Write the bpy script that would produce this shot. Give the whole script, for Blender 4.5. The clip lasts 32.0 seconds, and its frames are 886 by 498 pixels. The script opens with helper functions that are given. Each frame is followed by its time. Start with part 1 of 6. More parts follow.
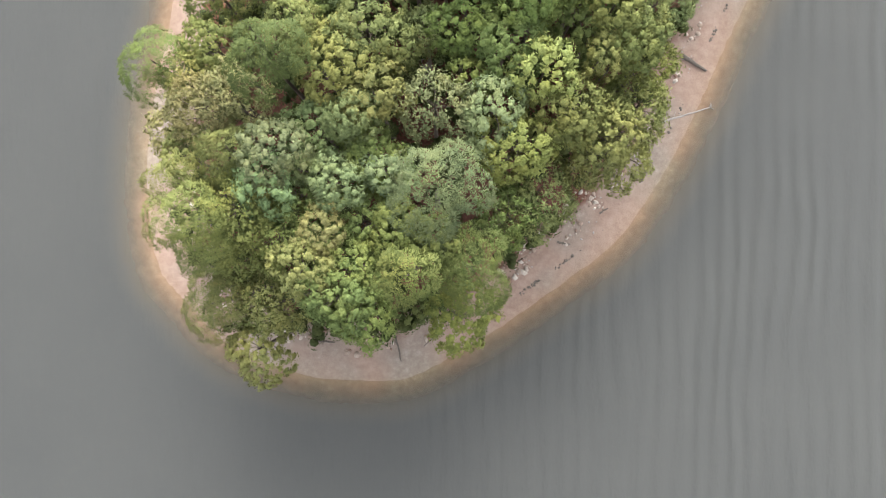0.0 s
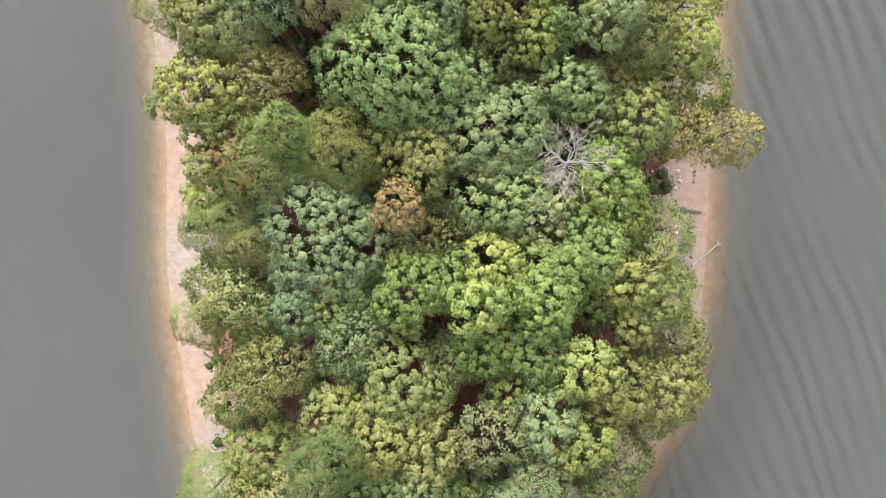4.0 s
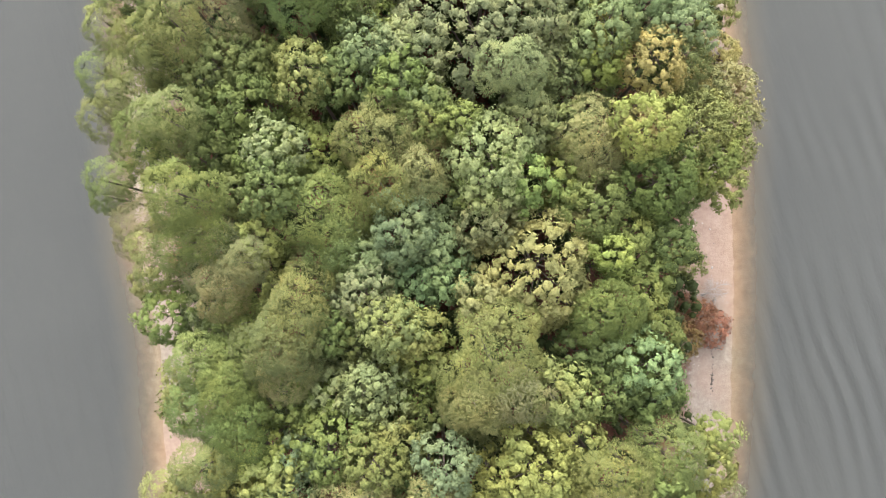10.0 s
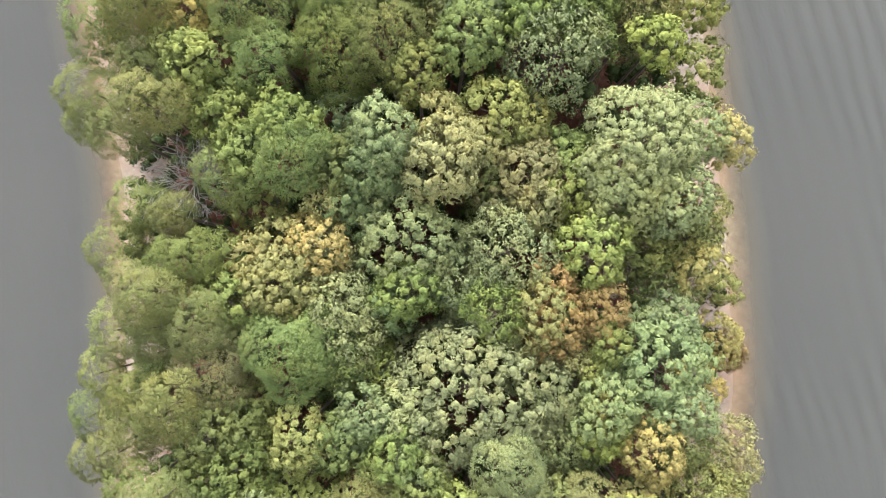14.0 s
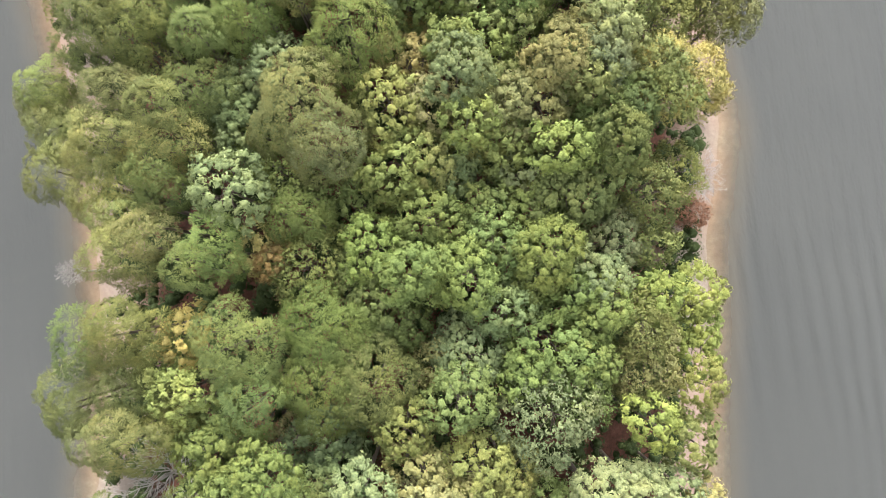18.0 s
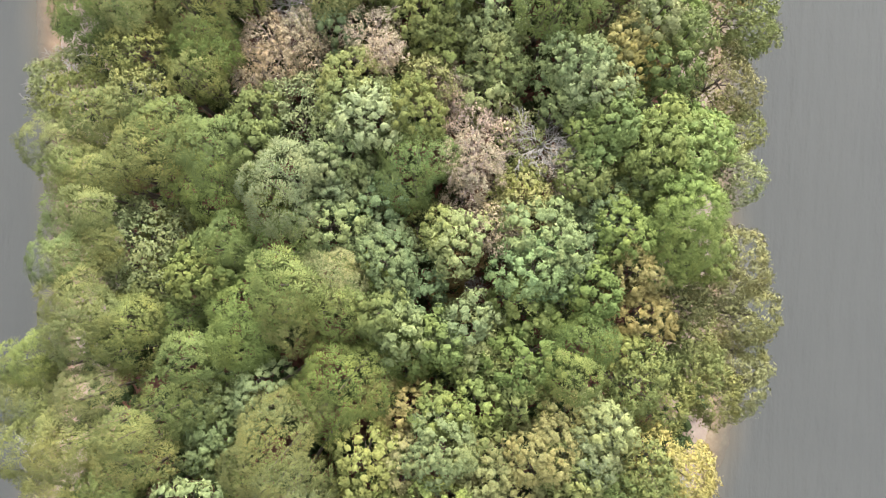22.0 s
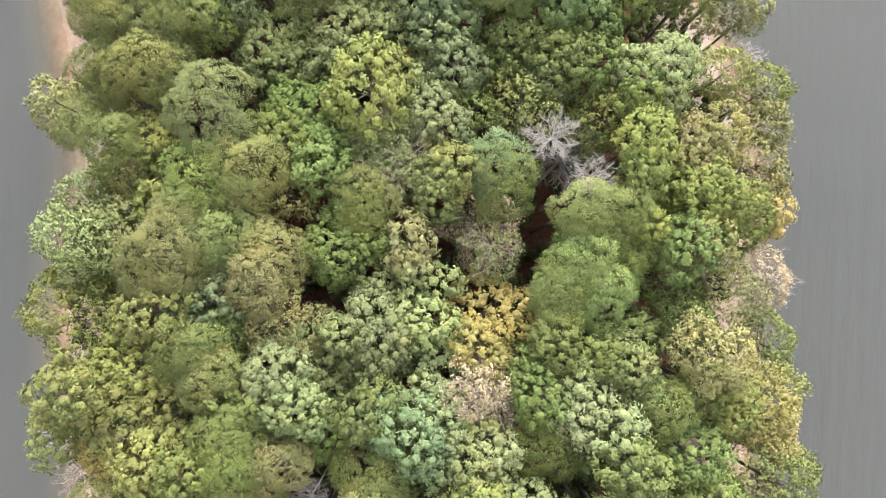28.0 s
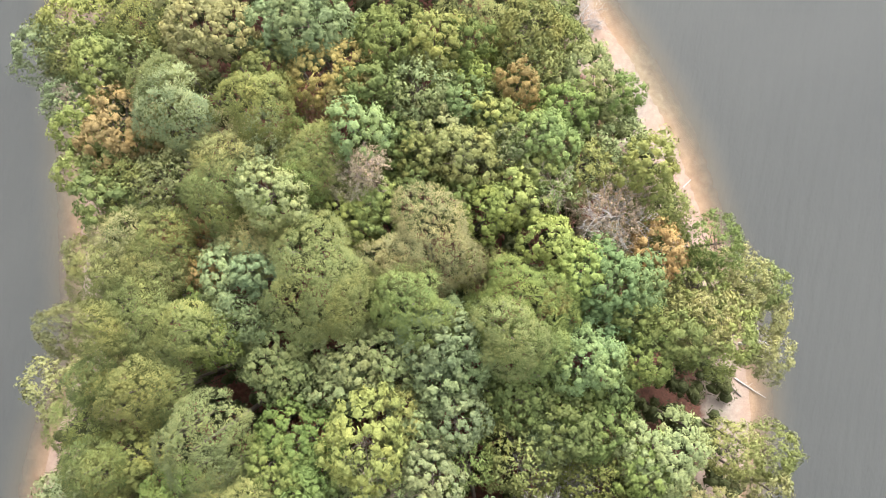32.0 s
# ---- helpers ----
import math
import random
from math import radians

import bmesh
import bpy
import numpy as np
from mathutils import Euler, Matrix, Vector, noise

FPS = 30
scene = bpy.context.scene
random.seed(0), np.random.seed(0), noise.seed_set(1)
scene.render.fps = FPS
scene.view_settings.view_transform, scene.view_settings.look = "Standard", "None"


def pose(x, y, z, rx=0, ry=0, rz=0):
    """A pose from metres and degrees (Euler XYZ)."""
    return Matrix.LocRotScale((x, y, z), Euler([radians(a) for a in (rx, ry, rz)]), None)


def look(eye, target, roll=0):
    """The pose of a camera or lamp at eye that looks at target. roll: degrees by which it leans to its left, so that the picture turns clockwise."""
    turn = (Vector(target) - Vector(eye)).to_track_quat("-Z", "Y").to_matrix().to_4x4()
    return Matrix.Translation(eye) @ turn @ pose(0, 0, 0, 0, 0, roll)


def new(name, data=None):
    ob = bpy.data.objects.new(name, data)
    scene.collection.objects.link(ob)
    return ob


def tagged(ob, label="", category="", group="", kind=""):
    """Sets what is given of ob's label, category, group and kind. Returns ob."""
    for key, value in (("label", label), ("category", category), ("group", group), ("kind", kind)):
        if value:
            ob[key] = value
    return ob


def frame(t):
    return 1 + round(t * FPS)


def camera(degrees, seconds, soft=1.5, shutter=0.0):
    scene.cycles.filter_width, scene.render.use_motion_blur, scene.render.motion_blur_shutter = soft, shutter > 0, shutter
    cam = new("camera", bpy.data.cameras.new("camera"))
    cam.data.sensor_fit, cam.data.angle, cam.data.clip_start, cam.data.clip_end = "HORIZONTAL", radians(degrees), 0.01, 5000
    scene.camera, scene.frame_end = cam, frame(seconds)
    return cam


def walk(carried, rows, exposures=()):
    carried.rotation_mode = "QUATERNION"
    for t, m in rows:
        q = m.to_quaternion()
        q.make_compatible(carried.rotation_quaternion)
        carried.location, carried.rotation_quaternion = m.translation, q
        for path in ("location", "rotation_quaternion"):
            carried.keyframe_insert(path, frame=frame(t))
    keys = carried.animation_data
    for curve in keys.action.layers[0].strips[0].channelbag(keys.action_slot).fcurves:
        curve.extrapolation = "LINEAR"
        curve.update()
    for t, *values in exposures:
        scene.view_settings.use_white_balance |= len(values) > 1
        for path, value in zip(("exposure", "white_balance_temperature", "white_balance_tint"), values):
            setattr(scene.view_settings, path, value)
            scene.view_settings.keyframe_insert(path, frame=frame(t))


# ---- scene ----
cam = camera(66.0, 32.0, soft=0.6)
PATH = [
    (0.0, -0.176, 0.038, 65.920, -0.136, -0.061, 0.745),
    (0.5, -0.399, 2.942, 65.909, -0.098, -0.080, 0.652),
    (1.0, -0.443, 5.837, 65.887, -0.024, -0.067, -1.911),
    (1.5, -0.477, 8.469, 65.843, 0.075, -0.070, -8.086),
    (2.0, -0.559, 11.243, 65.805, 0.166, -0.098, -15.735),
    (2.5, -0.457, 14.078, 65.803, 0.265, -0.086, -15.677),
    (3.0, -0.148, 16.770, 65.790, 0.381, -0.039, -15.816),
    (3.5, 0.043, 19.475, 65.702, 0.471, -0.022, -18.209),
    (5.5, 2.298, 30.333, 65.577, 0.546, -0.035, -22.227),
    (6.0, 3.056, 32.849, 65.486, 0.658, -0.052, -22.095),
    (6.5, 3.819, 35.513, 65.432, 0.786, -0.090, -21.915),
    (7.0, 4.571, 38.245, 65.393, 0.908, -0.151, -21.717),
    (7.5, 5.414, 40.882, 65.375, 1.064, -0.214, -20.621),
    (8.0, 6.203, 43.429, 65.379, 1.265, -0.263, -19.120),
    (8.5, 7.116, 46.061, 65.389, 1.474, -0.302, -18.757),
    (9.0, 7.956, 48.688, 65.405, 1.667, -0.327, -17.288),
    (9.5, 8.871, 51.350, 65.432, 1.837, -0.323, -15.685),
    (10.0, 9.748, 53.989, 65.468, 1.966, -0.304, -15.976),
    (10.5, 10.543, 56.817, 65.518, 2.044, -0.312, -15.998),
    (11.0, 11.291, 59.614, 65.589, 2.101, -0.348, -16.218),
    (11.5, 12.062, 62.378, 65.675, 2.165, -0.386, -16.202),
    (12.0, 12.863, 65.184, 65.751, 2.253, -0.424, -16.228),
    (12.5, 13.545, 67.917, 65.798, 2.380, -0.468, -16.018),
    (13.0, 14.200, 70.637, 65.828, 2.510, -0.502, -15.608),
    (13.5, 14.917, 73.353, 65.852, 2.561, -0.527, -14.857),
    (14.0, 15.631, 76.419, 65.868, 2.535, -0.566, -13.186),
    (14.5, 16.166, 79.223, 65.884, 2.543, -0.612, -13.202),
    (16.5, 18.464, 90.126, 65.918, 2.614, -0.649, -13.244),
    (17.0, 19.120, 92.791, 65.984, 2.665, -0.703, -11.861),
    (17.5, 19.572, 95.685, 66.048, 2.672, -0.777, -9.327),
    (18.0, 20.255, 98.451, 66.077, 2.690, -0.849, -6.734),
    (18.5, 20.628, 101.203, 66.100, 2.726, -0.925, -4.339),
    (19.0, 21.122, 104.052, 66.140, 2.717, -1.002, -2.213),
    (19.5, 21.392, 106.958, 66.171, 2.643, -1.054, -0.502),
    (20.0, 21.650, 109.981, 66.169, 2.585, -1.068, -0.231),
    (20.5, 21.842, 112.752, 66.161, 2.640, -1.075, 0.680),
    (21.0, 21.868, 115.321, 66.172, 2.786, -1.104, 2.358),
    (21.5, 21.794, 118.120, 66.187, 2.938, -1.109, 3.996),
    (22.0, 21.878, 120.828, 66.189, 3.072, -1.035, 5.072),
    (22.5, 21.771, 123.598, 66.197, 3.205, -0.916, 5.186),
    (23.0, 21.587, 126.248, 66.216, 3.311, -0.810, 5.168),
    (23.5, 21.349, 128.961, 66.208, 3.343, -0.717, 5.163),
    (24.0, 21.089, 132.045, 66.139, 3.371, -0.613, 5.085),
    (24.5, 20.881, 134.406, 66.035, 3.497, -0.542, 4.994),
    (25.0, 20.453, 137.198, 65.973, 3.597, -0.580, 4.507),
    (25.5, 19.760, 139.575, 65.982, 3.380, -0.673, 4.327),
    (27.5, 18.080, 150.768, 66.012, 2.886, -0.697, 4.355),
    (28.0, 17.643, 153.571, 66.025, 2.530, -0.646, 4.364),
    (28.5, 17.217, 156.308, 66.024, 2.471, -0.569, 3.175),
    (29.0, 16.886, 159.085, 66.021, 2.539, -0.493, 2.665),
    (29.5, 16.480, 161.764, 66.027, 2.618, -0.450, 2.471),
    (30.0, 16.078, 164.498, 66.037, 2.675, -0.452, 2.508),
    (30.5, 15.661, 167.389, 66.022, 2.711, -0.475, 4.560),
    (31.0, 15.352, 170.119, 65.982, 2.758, -0.504, 5.525),
    (31.5, 14.975, 172.964, 65.946, 2.830, -0.570, 7.702),
    (32.0, 14.556, 175.681, 65.925, 2.923, -0.689, 12.687),
]
EXPOSURES = [(0, 1.82, 6650, 9), (9, 1.89, 6650, 9), (23, 1.99, 6650, 9), (32, 2.0, 6650, 9)]
walk(cam, [(t, pose(x, y, z, rx, ry, rz)) for t, x, y, z, rx, ry, rz in PATH], EXPOSURES)

# ---- world and light: bright overcast ----
world = bpy.data.worlds.new("overcast_sky")
scene.world = world
world.use_nodes = True
wn, wl = world.node_tree.nodes, world.node_tree.links
sky = wn.new("ShaderNodeTexSky")
sky.sky_type = "NISHITA"
sky.sun_disc = False
sky.sun_elevation, sky.sun_rotation = radians(38), radians(4)
sky.air_density, sky.dust_density, sky.ozone_density = 1.0, 4.0, 1.0
veil = wn.new("ShaderNodeHueSaturation")
veil.inputs["Saturation"].default_value = 0.18
wl.new(sky.outputs[0], veil.inputs["Color"])
wl.new(veil.outputs[0], wn["Background"].inputs["Color"])
wn["Background"].inputs["Strength"].default_value = 0.15

sun = new("sun", bpy.data.lights.new("sun", "SUN"))
sun.data.energy, sun.data.angle, sun.data.color = 0.5, radians(28), (1.0, 0.96, 0.9)
sun.matrix_world = look((40 * math.sin(radians(4)), 40 * math.cos(radians(4)), 31), (0, 0, 0))


# ---- materials ----
def material(name):
    m = bpy.data.materials.new(name)
    m.use_nodes = True
    nt = m.node_tree
    return m, nt, nt.nodes["Principled BSDF"], nt.nodes["Material Output"]


def node(nt, kind, **values):
    n = nt.nodes.new(kind)
    for k, v in values.items():
        n.inputs[k.replace("_", " ")].default_value = v
    return n


def noise_at(nt, scale, detail=3.0, rough=0.6, vector=None):
    n = node(nt, "ShaderNodeTexNoise", Scale=scale, Detail=detail, Roughness=rough)
    if vector is None:
        vector = nt.nodes.new("ShaderNodeNewGeometry").outputs["Position"]
    nt.links.new(vector, n.inputs["Vector"])
    return n.outputs["Fac"]


def ramp(nt, fac, *stops, ease=False):
    r = nt.nodes.new("ShaderNodeValToRGB")
    e = r.color_ramp.elements
    r.color_ramp.interpolation = "B_SPLINE" if ease else "LINEAR"
    while len(e) < len(stops):
        e.new(0.5)
    for s, (p, c) in zip(e, stops):
        s.position, s.color = p, (*c, 1) if len(c) == 3 else c
    nt.links.new(fac, r.inputs[0])
    return r.outputs["Color"]


def mixed(nt, fac, a, b, how="MIX"):
    n = nt.nodes.new("ShaderNodeMix")
    n.data_type, n.blend_type, n.clamp_factor = "RGBA", how, True
    for sock, v in ((n.inputs["Factor"], fac), (n.inputs["A"], a), (n.inputs["B"], b)):
        if hasattr(v, "links"):
            nt.links.new(v, sock)
        else:
            sock.default_value = v if isinstance(v, (int, float)) else (*v, 1)
    return n.outputs["Result"]


def math_node(nt, op, a, b=0.0):
    n = nt.nodes.new("ShaderNodeMath")
    n.operation = op
    for i, v in enumerate((a, b)):
        if hasattr(v, "links"):
            nt.links.new(v, n.inputs[i])
        else:
            n.inputs[i].default_value = v
    return n.outputs[0]


def bump(nt, height, strength, distance, bsdf):
    b = node(nt, "ShaderNodeBump", Strength=strength, Distance=distance)
    nt.links.new(height, b.inputs["Height"])
    nt.links.new(b.outputs[0], bsdf.inputs["Normal"])


def foliage(name, spread=0.35, gloss=0.55, seethrough=0.25, rosette=3.0):
    """Leaves take their hue from the tree's own colour, with light and dark leaves, sprays and whole boughs."""
    m, nt, bsdf, out = material(name)
    info = nt.nodes.new("ShaderNodeObjectInfo")
    geo = nt.nodes.new("ShaderNodeNewGeometry")
    tint = info.outputs["Color"]
    leafwise = ramp(nt, geo.outputs["Random Per Island"], (0.0, (1 - spread,) * 3), (0.5, (1.0, 1.0, 1.0)), (1.0, (1 + spread * 0.6, 1 + spread * 0.6, 1 + spread * 0.4)))
    boughs = ramp(nt, noise_at(nt, 0.5, 2.0), (0.32, (0.86, 0.9, 0.94)), (0.5, (1.0, 1.0, 1.0)), (0.7, (1.12, 1.05, 0.97)))
    sprays = ramp(nt, noise_at(nt, 2.2, 2.0), (0.3, (0.88, 0.9, 0.91)), (0.72, (1.06, 1.05, 1.02)))
    c = mixed(nt, 1.0, tint, leafwise, "MULTIPLY")
    c = mixed(nt, 1.0, c, boughs, "MULTIPLY")
    c = mixed(nt, 1.0, c, sprays, "MULTIPLY")
    speckle = noise_at(nt, 12.0, 2.0, 0.7)
    cells = node(nt, "ShaderNodeTexVoronoi", Scale=rosette)
    nt.links.new(nt.nodes.new("ShaderNodeNewGeometry").outputs["Position"], cells.inputs["Vector"])
    tuft = math_node(nt, "SUBTRACT", 1.0, cells.outputs["Distance"])
    bump(nt, math_node(nt, "ADD", tuft, math_node(nt, "MULTIPLY", speckle, 0.6)), 0.6, 0.1, bsdf)
    fine = ramp(nt, speckle, (0.36, (0.72, 0.74, 0.76)), (0.58, (1.08, 1.07, 1.04)))
    c = mixed(nt, 1.0, c, fine, "MULTIPLY")
    nt.links.new(c, bsdf.inputs["Base Color"])
    bsdf.inputs["Roughness"].default_value = gloss
    bsdf.inputs["Specular IOR Level"].default_value = 0.12
    thin = nt.nodes.new("ShaderNodeBsdfTranslucent")
    nt.links.new(c, thin.inputs["Color"])
    mix = node(nt, "ShaderNodeMixShader", Fac=seethrough)
    nt.links.new(bsdf.outputs[0], mix.inputs[1])
    nt.links.new(thin.outputs[0], mix.inputs[2])
    nt.links.new(mix.outputs[0], out.inputs["Surface"])
    return m


def bark(name, dark, light):
    m, nt, bsdf, _ = material(name)
    co = nt.nodes.new("ShaderNodeTexCoord").outputs["Object"]
    f = noise_at(nt, 7.0, 5.0, 0.7, co)
    nt.links.new(ramp(nt, f, (0.3, dark), (0.7, light)), bsdf.inputs["Base Color"])
    bsdf.inputs["Roughness"].default_value = 0.9
    bump(nt, f, 0.6, 0.04, bsdf)
    return m


LEAF = foliage("broad_leaves", 0.13, 0.7, 0.1, 2.9)
NEEDLE = foliage("pine_needles", 0.16, 0.7, 0.08, 4.2)
BARK = bark("brown_bark", (0.05, 0.038, 0.03), (0.16, 0.125, 0.1))
GREYWOOD = bark("weathered_grey_wood", (0.25, 0.23, 0.22), (0.44, 0.41, 0.395))
TWIG = bark("withered_twigs", (0.2, 0.15, 0.13), (0.42, 0.34, 0.3))
DRIFT = bark("wet_driftwood", (0.05, 0.042, 0.036), (0.2, 0.17, 0.15))


def ground_material():
    """Sand along the shore, red-brown leaf litter under the trees; the mix follows the distance from the waterline."""
    m, nt, bsdf, _ = material("sand_and_leaf_litter")
    inland = nt.nodes.new("ShaderNodeAttribute")
    inland.attribute_name = "inland"
    d = math_node(nt, "ADD", inland.outputs["Fac"], math_node(nt, "MULTIPLY", math_node(nt, "SUBTRACT", noise_at(nt, 0.5, 4.0, 0.65), 0.5), 6.0))
    clay = noise_at(nt, 0.09, 2.0)
    sand = ramp(nt, noise_at(nt, 1.6, 6.0, 0.7), (0.25, (0.215, 0.172, 0.147)), (0.55, (0.3, 0.253, 0.22)), (0.8, (0.42, 0.38, 0.34)))
    pink = ramp(nt, noise_at(nt, 1.1, 6.0, 0.7), (0.3, (0.27, 0.185, 0.15)), (0.7, (0.38, 0.285, 0.24)))
    sand = mixed(nt, ramp(nt, clay, (0.42, (0, 0, 0)), (0.56, (1, 1, 1))), sand, pink)
    litter = ramp(nt, noise_at(nt, 2.3, 8.0, 0.75), (0.3, (0.07, 0.034, 0.025)), (0.55, (0.16, 0.07, 0.05)), (0.75, (0.25, 0.13, 0.09)))
    c = mixed(nt, ramp(nt, math_node(nt, "MULTIPLY", d, 0.1), (0.42, (0, 0, 0)), (0.6, (1, 1, 1))), sand, litter)
    wet = ramp(nt, math_node(nt, "MULTIPLY", inland.outputs["Fac"], 0.1), (0.02, (0.94, 0.92, 0.87)), (0.2, (0.98, 0.97, 0.96)), (0.33, (0.96, 0.94, 0.93)), (0.5, (1.04, 1.02, 1.0)))
    c = mixed(nt, 1.0, c, wet, "MULTIPLY")
    nt.links.new(c, bsdf.inputs["Base Color"])
    bsdf.inputs["Roughness"].default_value = 0.95
    bump(nt, noise_at(nt, 5.0, 6.0, 0.7), 0.7, 0.08, bsdf)
    return m


def water_material():
    """Silty lake water: murky away from the shore, thin and clear over the sandy margin."""
    m, nt, bsdf, out = material("silty_lake_water")
    depth = nt.nodes.new("ShaderNodeAttribute")
    depth.attribute_name = "depth"
    silt = ramp(nt, noise_at(nt, 0.03, 3.0), (0.3, (0.059, 0.064, 0.066)), (0.7, (0.069, 0.0735, 0.074)))
    pos = nt.nodes.new("ShaderNodeNewGeometry").outputs["Position"]
    wob = math_node(nt, "ADD", depth.outputs["Fac"], math_node(nt, "MULTIPLY", math_node(nt, "SUBTRACT", noise_at(nt, 0.7, 3.0), 0.5), 0.2))
    stirred = mixed(nt, ramp(nt, wob, (0.1, (0, 0, 0)), (0.5, (0.6, 0.6, 0.6)), (1.0, (1, 1, 1)), ease=True), (0.15, 0.132, 0.1), silt)
    nt.links.new(stirred, bsdf.inputs["Base Color"])
    bsdf.inputs["Roughness"].default_value = 0.1
    bsdf.inputs["IOR"].default_value = 1.33
    heights = []
    for angle, stretch, scale, gain in ((-14, 0.16, 0.55, 0.4), (6, 0.22, 1.5, 0.14), (35, 0.5, 4.0, 0.05)):
        turn = nt.nodes.new("ShaderNodeMapping")
        turn.inputs["Rotation"].default_value = (0, 0, radians(angle))
        turn.inputs["Scale"].default_value = (1.0, stretch, 1.0)
        nt.links.new(pos, turn.inputs["Vector"])
        heights.append(math_node(nt, "MULTIPLY", noise_at(nt, scale, 2.0, 0.5, turn.outputs[0]), gain))
    calm = ramp(nt, noise_at(nt, 0.022, 2.0), (0.36, (0.12, 0.12, 0.12)), (0.6, (1, 1, 1)))
    h = math_node(nt, "ADD", math_node(nt, "ADD", heights[0], heights[1]), heights[2])
    h = math_node(nt, "MULTIPLY", h, calm)
    # low swell along the open eastern side, dying out towards the north
    swell = node(nt, "ShaderNodeTexWave", Scale=0.17, Distortion=6.0, Detail=2.0, Detail_Scale=0.55)
    swell.wave_type, swell.bands_direction = "BANDS", "X"
    drawn = nt.nodes.new("ShaderNodeMapping")
    drawn.inputs["Scale"].default_value = (1.0, 0.45, 1.0)
    nt.links.new(pos, drawn.inputs["Vector"])
    nt.links.new(drawn.outputs[0], swell.inputs["Vector"])
    axes = nt.nodes.new("ShaderNodeSeparateXYZ")
    nt.links.new(pos, axes.inputs[0])
    east = ramp(nt, math_node(nt, "MULTIPLY", math_node(nt, "ADD", axes.outputs["X"], 40.0), 0.01), (0.2, (0.25, 0.25, 0.25)), (0.75, (1, 1, 1)))
    south = ramp(nt, math_node(nt, "MULTIPLY", axes.outputs["Y"], 0.005), (0.3, (1, 1, 1)), (0.62, (0.15, 0.15, 0.15)))
    patchy = ramp(nt, noise_at(nt, 0.05, 2.0), (0.38, (0.05, 0.05, 0.05)), (0.62, (1, 1, 1)))
    reach = math_node(nt, "MULTIPLY", math_node(nt, "MULTIPLY", east, south), patchy)
    h = math_node(nt, "ADD", h, math_node(nt, "MULTIPLY", math_node(nt, "MULTIPLY", swell.outputs["Fac"], reach), 0.36))
    bump(nt, h, 1.0, 0.52, bsdf)
    clear = nt.nodes.new("ShaderNodeBsdfTransparent")
    clear.inputs["Color"].default_value = (0.96, 0.92, 0.83, 1)
    fac = ramp(nt, wob, (0.0, (0.03, 0.03, 0.03)), (0.22, (0.4, 0.4, 0.4)), (0.5, (0.85, 0.85, 0.85)), (0.75, (1, 1, 1)), (1.0, (1, 1, 1)), ease=True)
    mix = nt.nodes.new("ShaderNodeMixShader")
    nt.links.new(fac, mix.inputs[0])
    nt.links.new(clear.outputs[0], mix.inputs[1])
    nt.links.new(bsdf.outputs[0], mix.inputs[2])
    nt.links.new(mix.outputs[0], out.inputs["Surface"])
    return m


# ---- the island's plan ----
SHORE_LEFT = [(-15.5, -12.0), (-21, -9.6), (-24.8, -5.8), (-27.6, -2.2), (-28.7, 4), (-28.5, 12), (-26.6, 22.8), (-24.8, 31), (-22, 38.5), (-20.2, 44), (-19.3, 48.5), (-18, 54), (-17.6, 60), (-17.2, 66), (-15, 76), (-12.9, 86.7), (-11.8, 92.5), (-11.8, 98), (-11.6, 108), (-11.6, 113), (-13, 123.6), (-14.6, 134.5), (-16.5, 142), (-17.5, 150), (-17.2, 158), (-17.2, 163), (-18.1, 167), (-19.8, 173), (-22.8, 183), (-25.4, 191.6), (-28, 204), (-27, 222), (-16, 238)]
SHORE_RIGHT = [(-10, -13), (-4.5, -12.9), (-1.3, -11.8), (4.7, -8.2), (11.7, -3.2), (16.9, 1.1), (21.4, 7.8), (24.6, 14.3), (27.4, 20.8), (31.7, 30.2), (34.5, 38.5), (36.8, 45.5), (39.2, 54), (41.3, 60.5), (43.1, 69), (44.2, 75), (44.8, 80), (45.6, 86), (46.6, 92), (47.3, 99), (48.8, 105), (50, 110.3), (49.5, 116), (48.9, 129), (48.4, 141), (47.2, 155), (47.5, 163), (47, 170), (45.6, 174.4), (42.6, 180), (39.6, 186), (34.4, 194.5), (28.7, 201.3), (23.6, 206.5), (18, 216), (8, 230), (-6, 240)]
outline = SHORE_LEFT + SHORE_RIGHT[::-1]


def rounded(points, steps=6):
    """A closed smooth curve through the points."""
    p = np.array(points, float)
    n, got = len(p), []
    for i in range(n):
        a, b, c, d = p[i - 1], p[i], p[(i + 1) % n], p[(i + 2) % n]
        for s in range(steps):
            u = s / steps
            got.append(0.5 * (2 * b + (c - a) * u + (2 * a - 5 * b + 4 * c - d) * u * u + (3 * b - a - 3 * c + d) * u ** 3))
    return np.array(got)


COAST = rounded(outline)


def inland_of(xy):
    """Metres from the waterline, positive on land."""
    xy = np.asarray(xy, float)
    a, b = COAST, np.roll(COAST, -1, 0)
    ab = b - a
    size = np.maximum((ab ** 2).sum(1), 1e-9)
    slope = ab[:, 0] / np.where(ab[:, 1] == 0, 1e-9, ab[:, 1])
    out = np.empty(len(xy))
    for i in range(0, len(xy), 2000):
        p = xy[i:i + 2000, None, :]
        u = np.clip(((p - a) * ab).sum(2) / size, 0, 1)
        best = np.sqrt((((p - a) - u[..., None] * ab) ** 2).sum(2).min(1))
        cross = (a[:, 1] > p[..., 1]) != (b[:, 1] > p[..., 1])
        inside = (cross & (p[..., 0] < slope * (p[..., 1] - a[:, 1]) + a[:, 0])).sum(1) % 2 == 1
        out[i:i + 2000] = np.where(inside, best, -best)
    return out


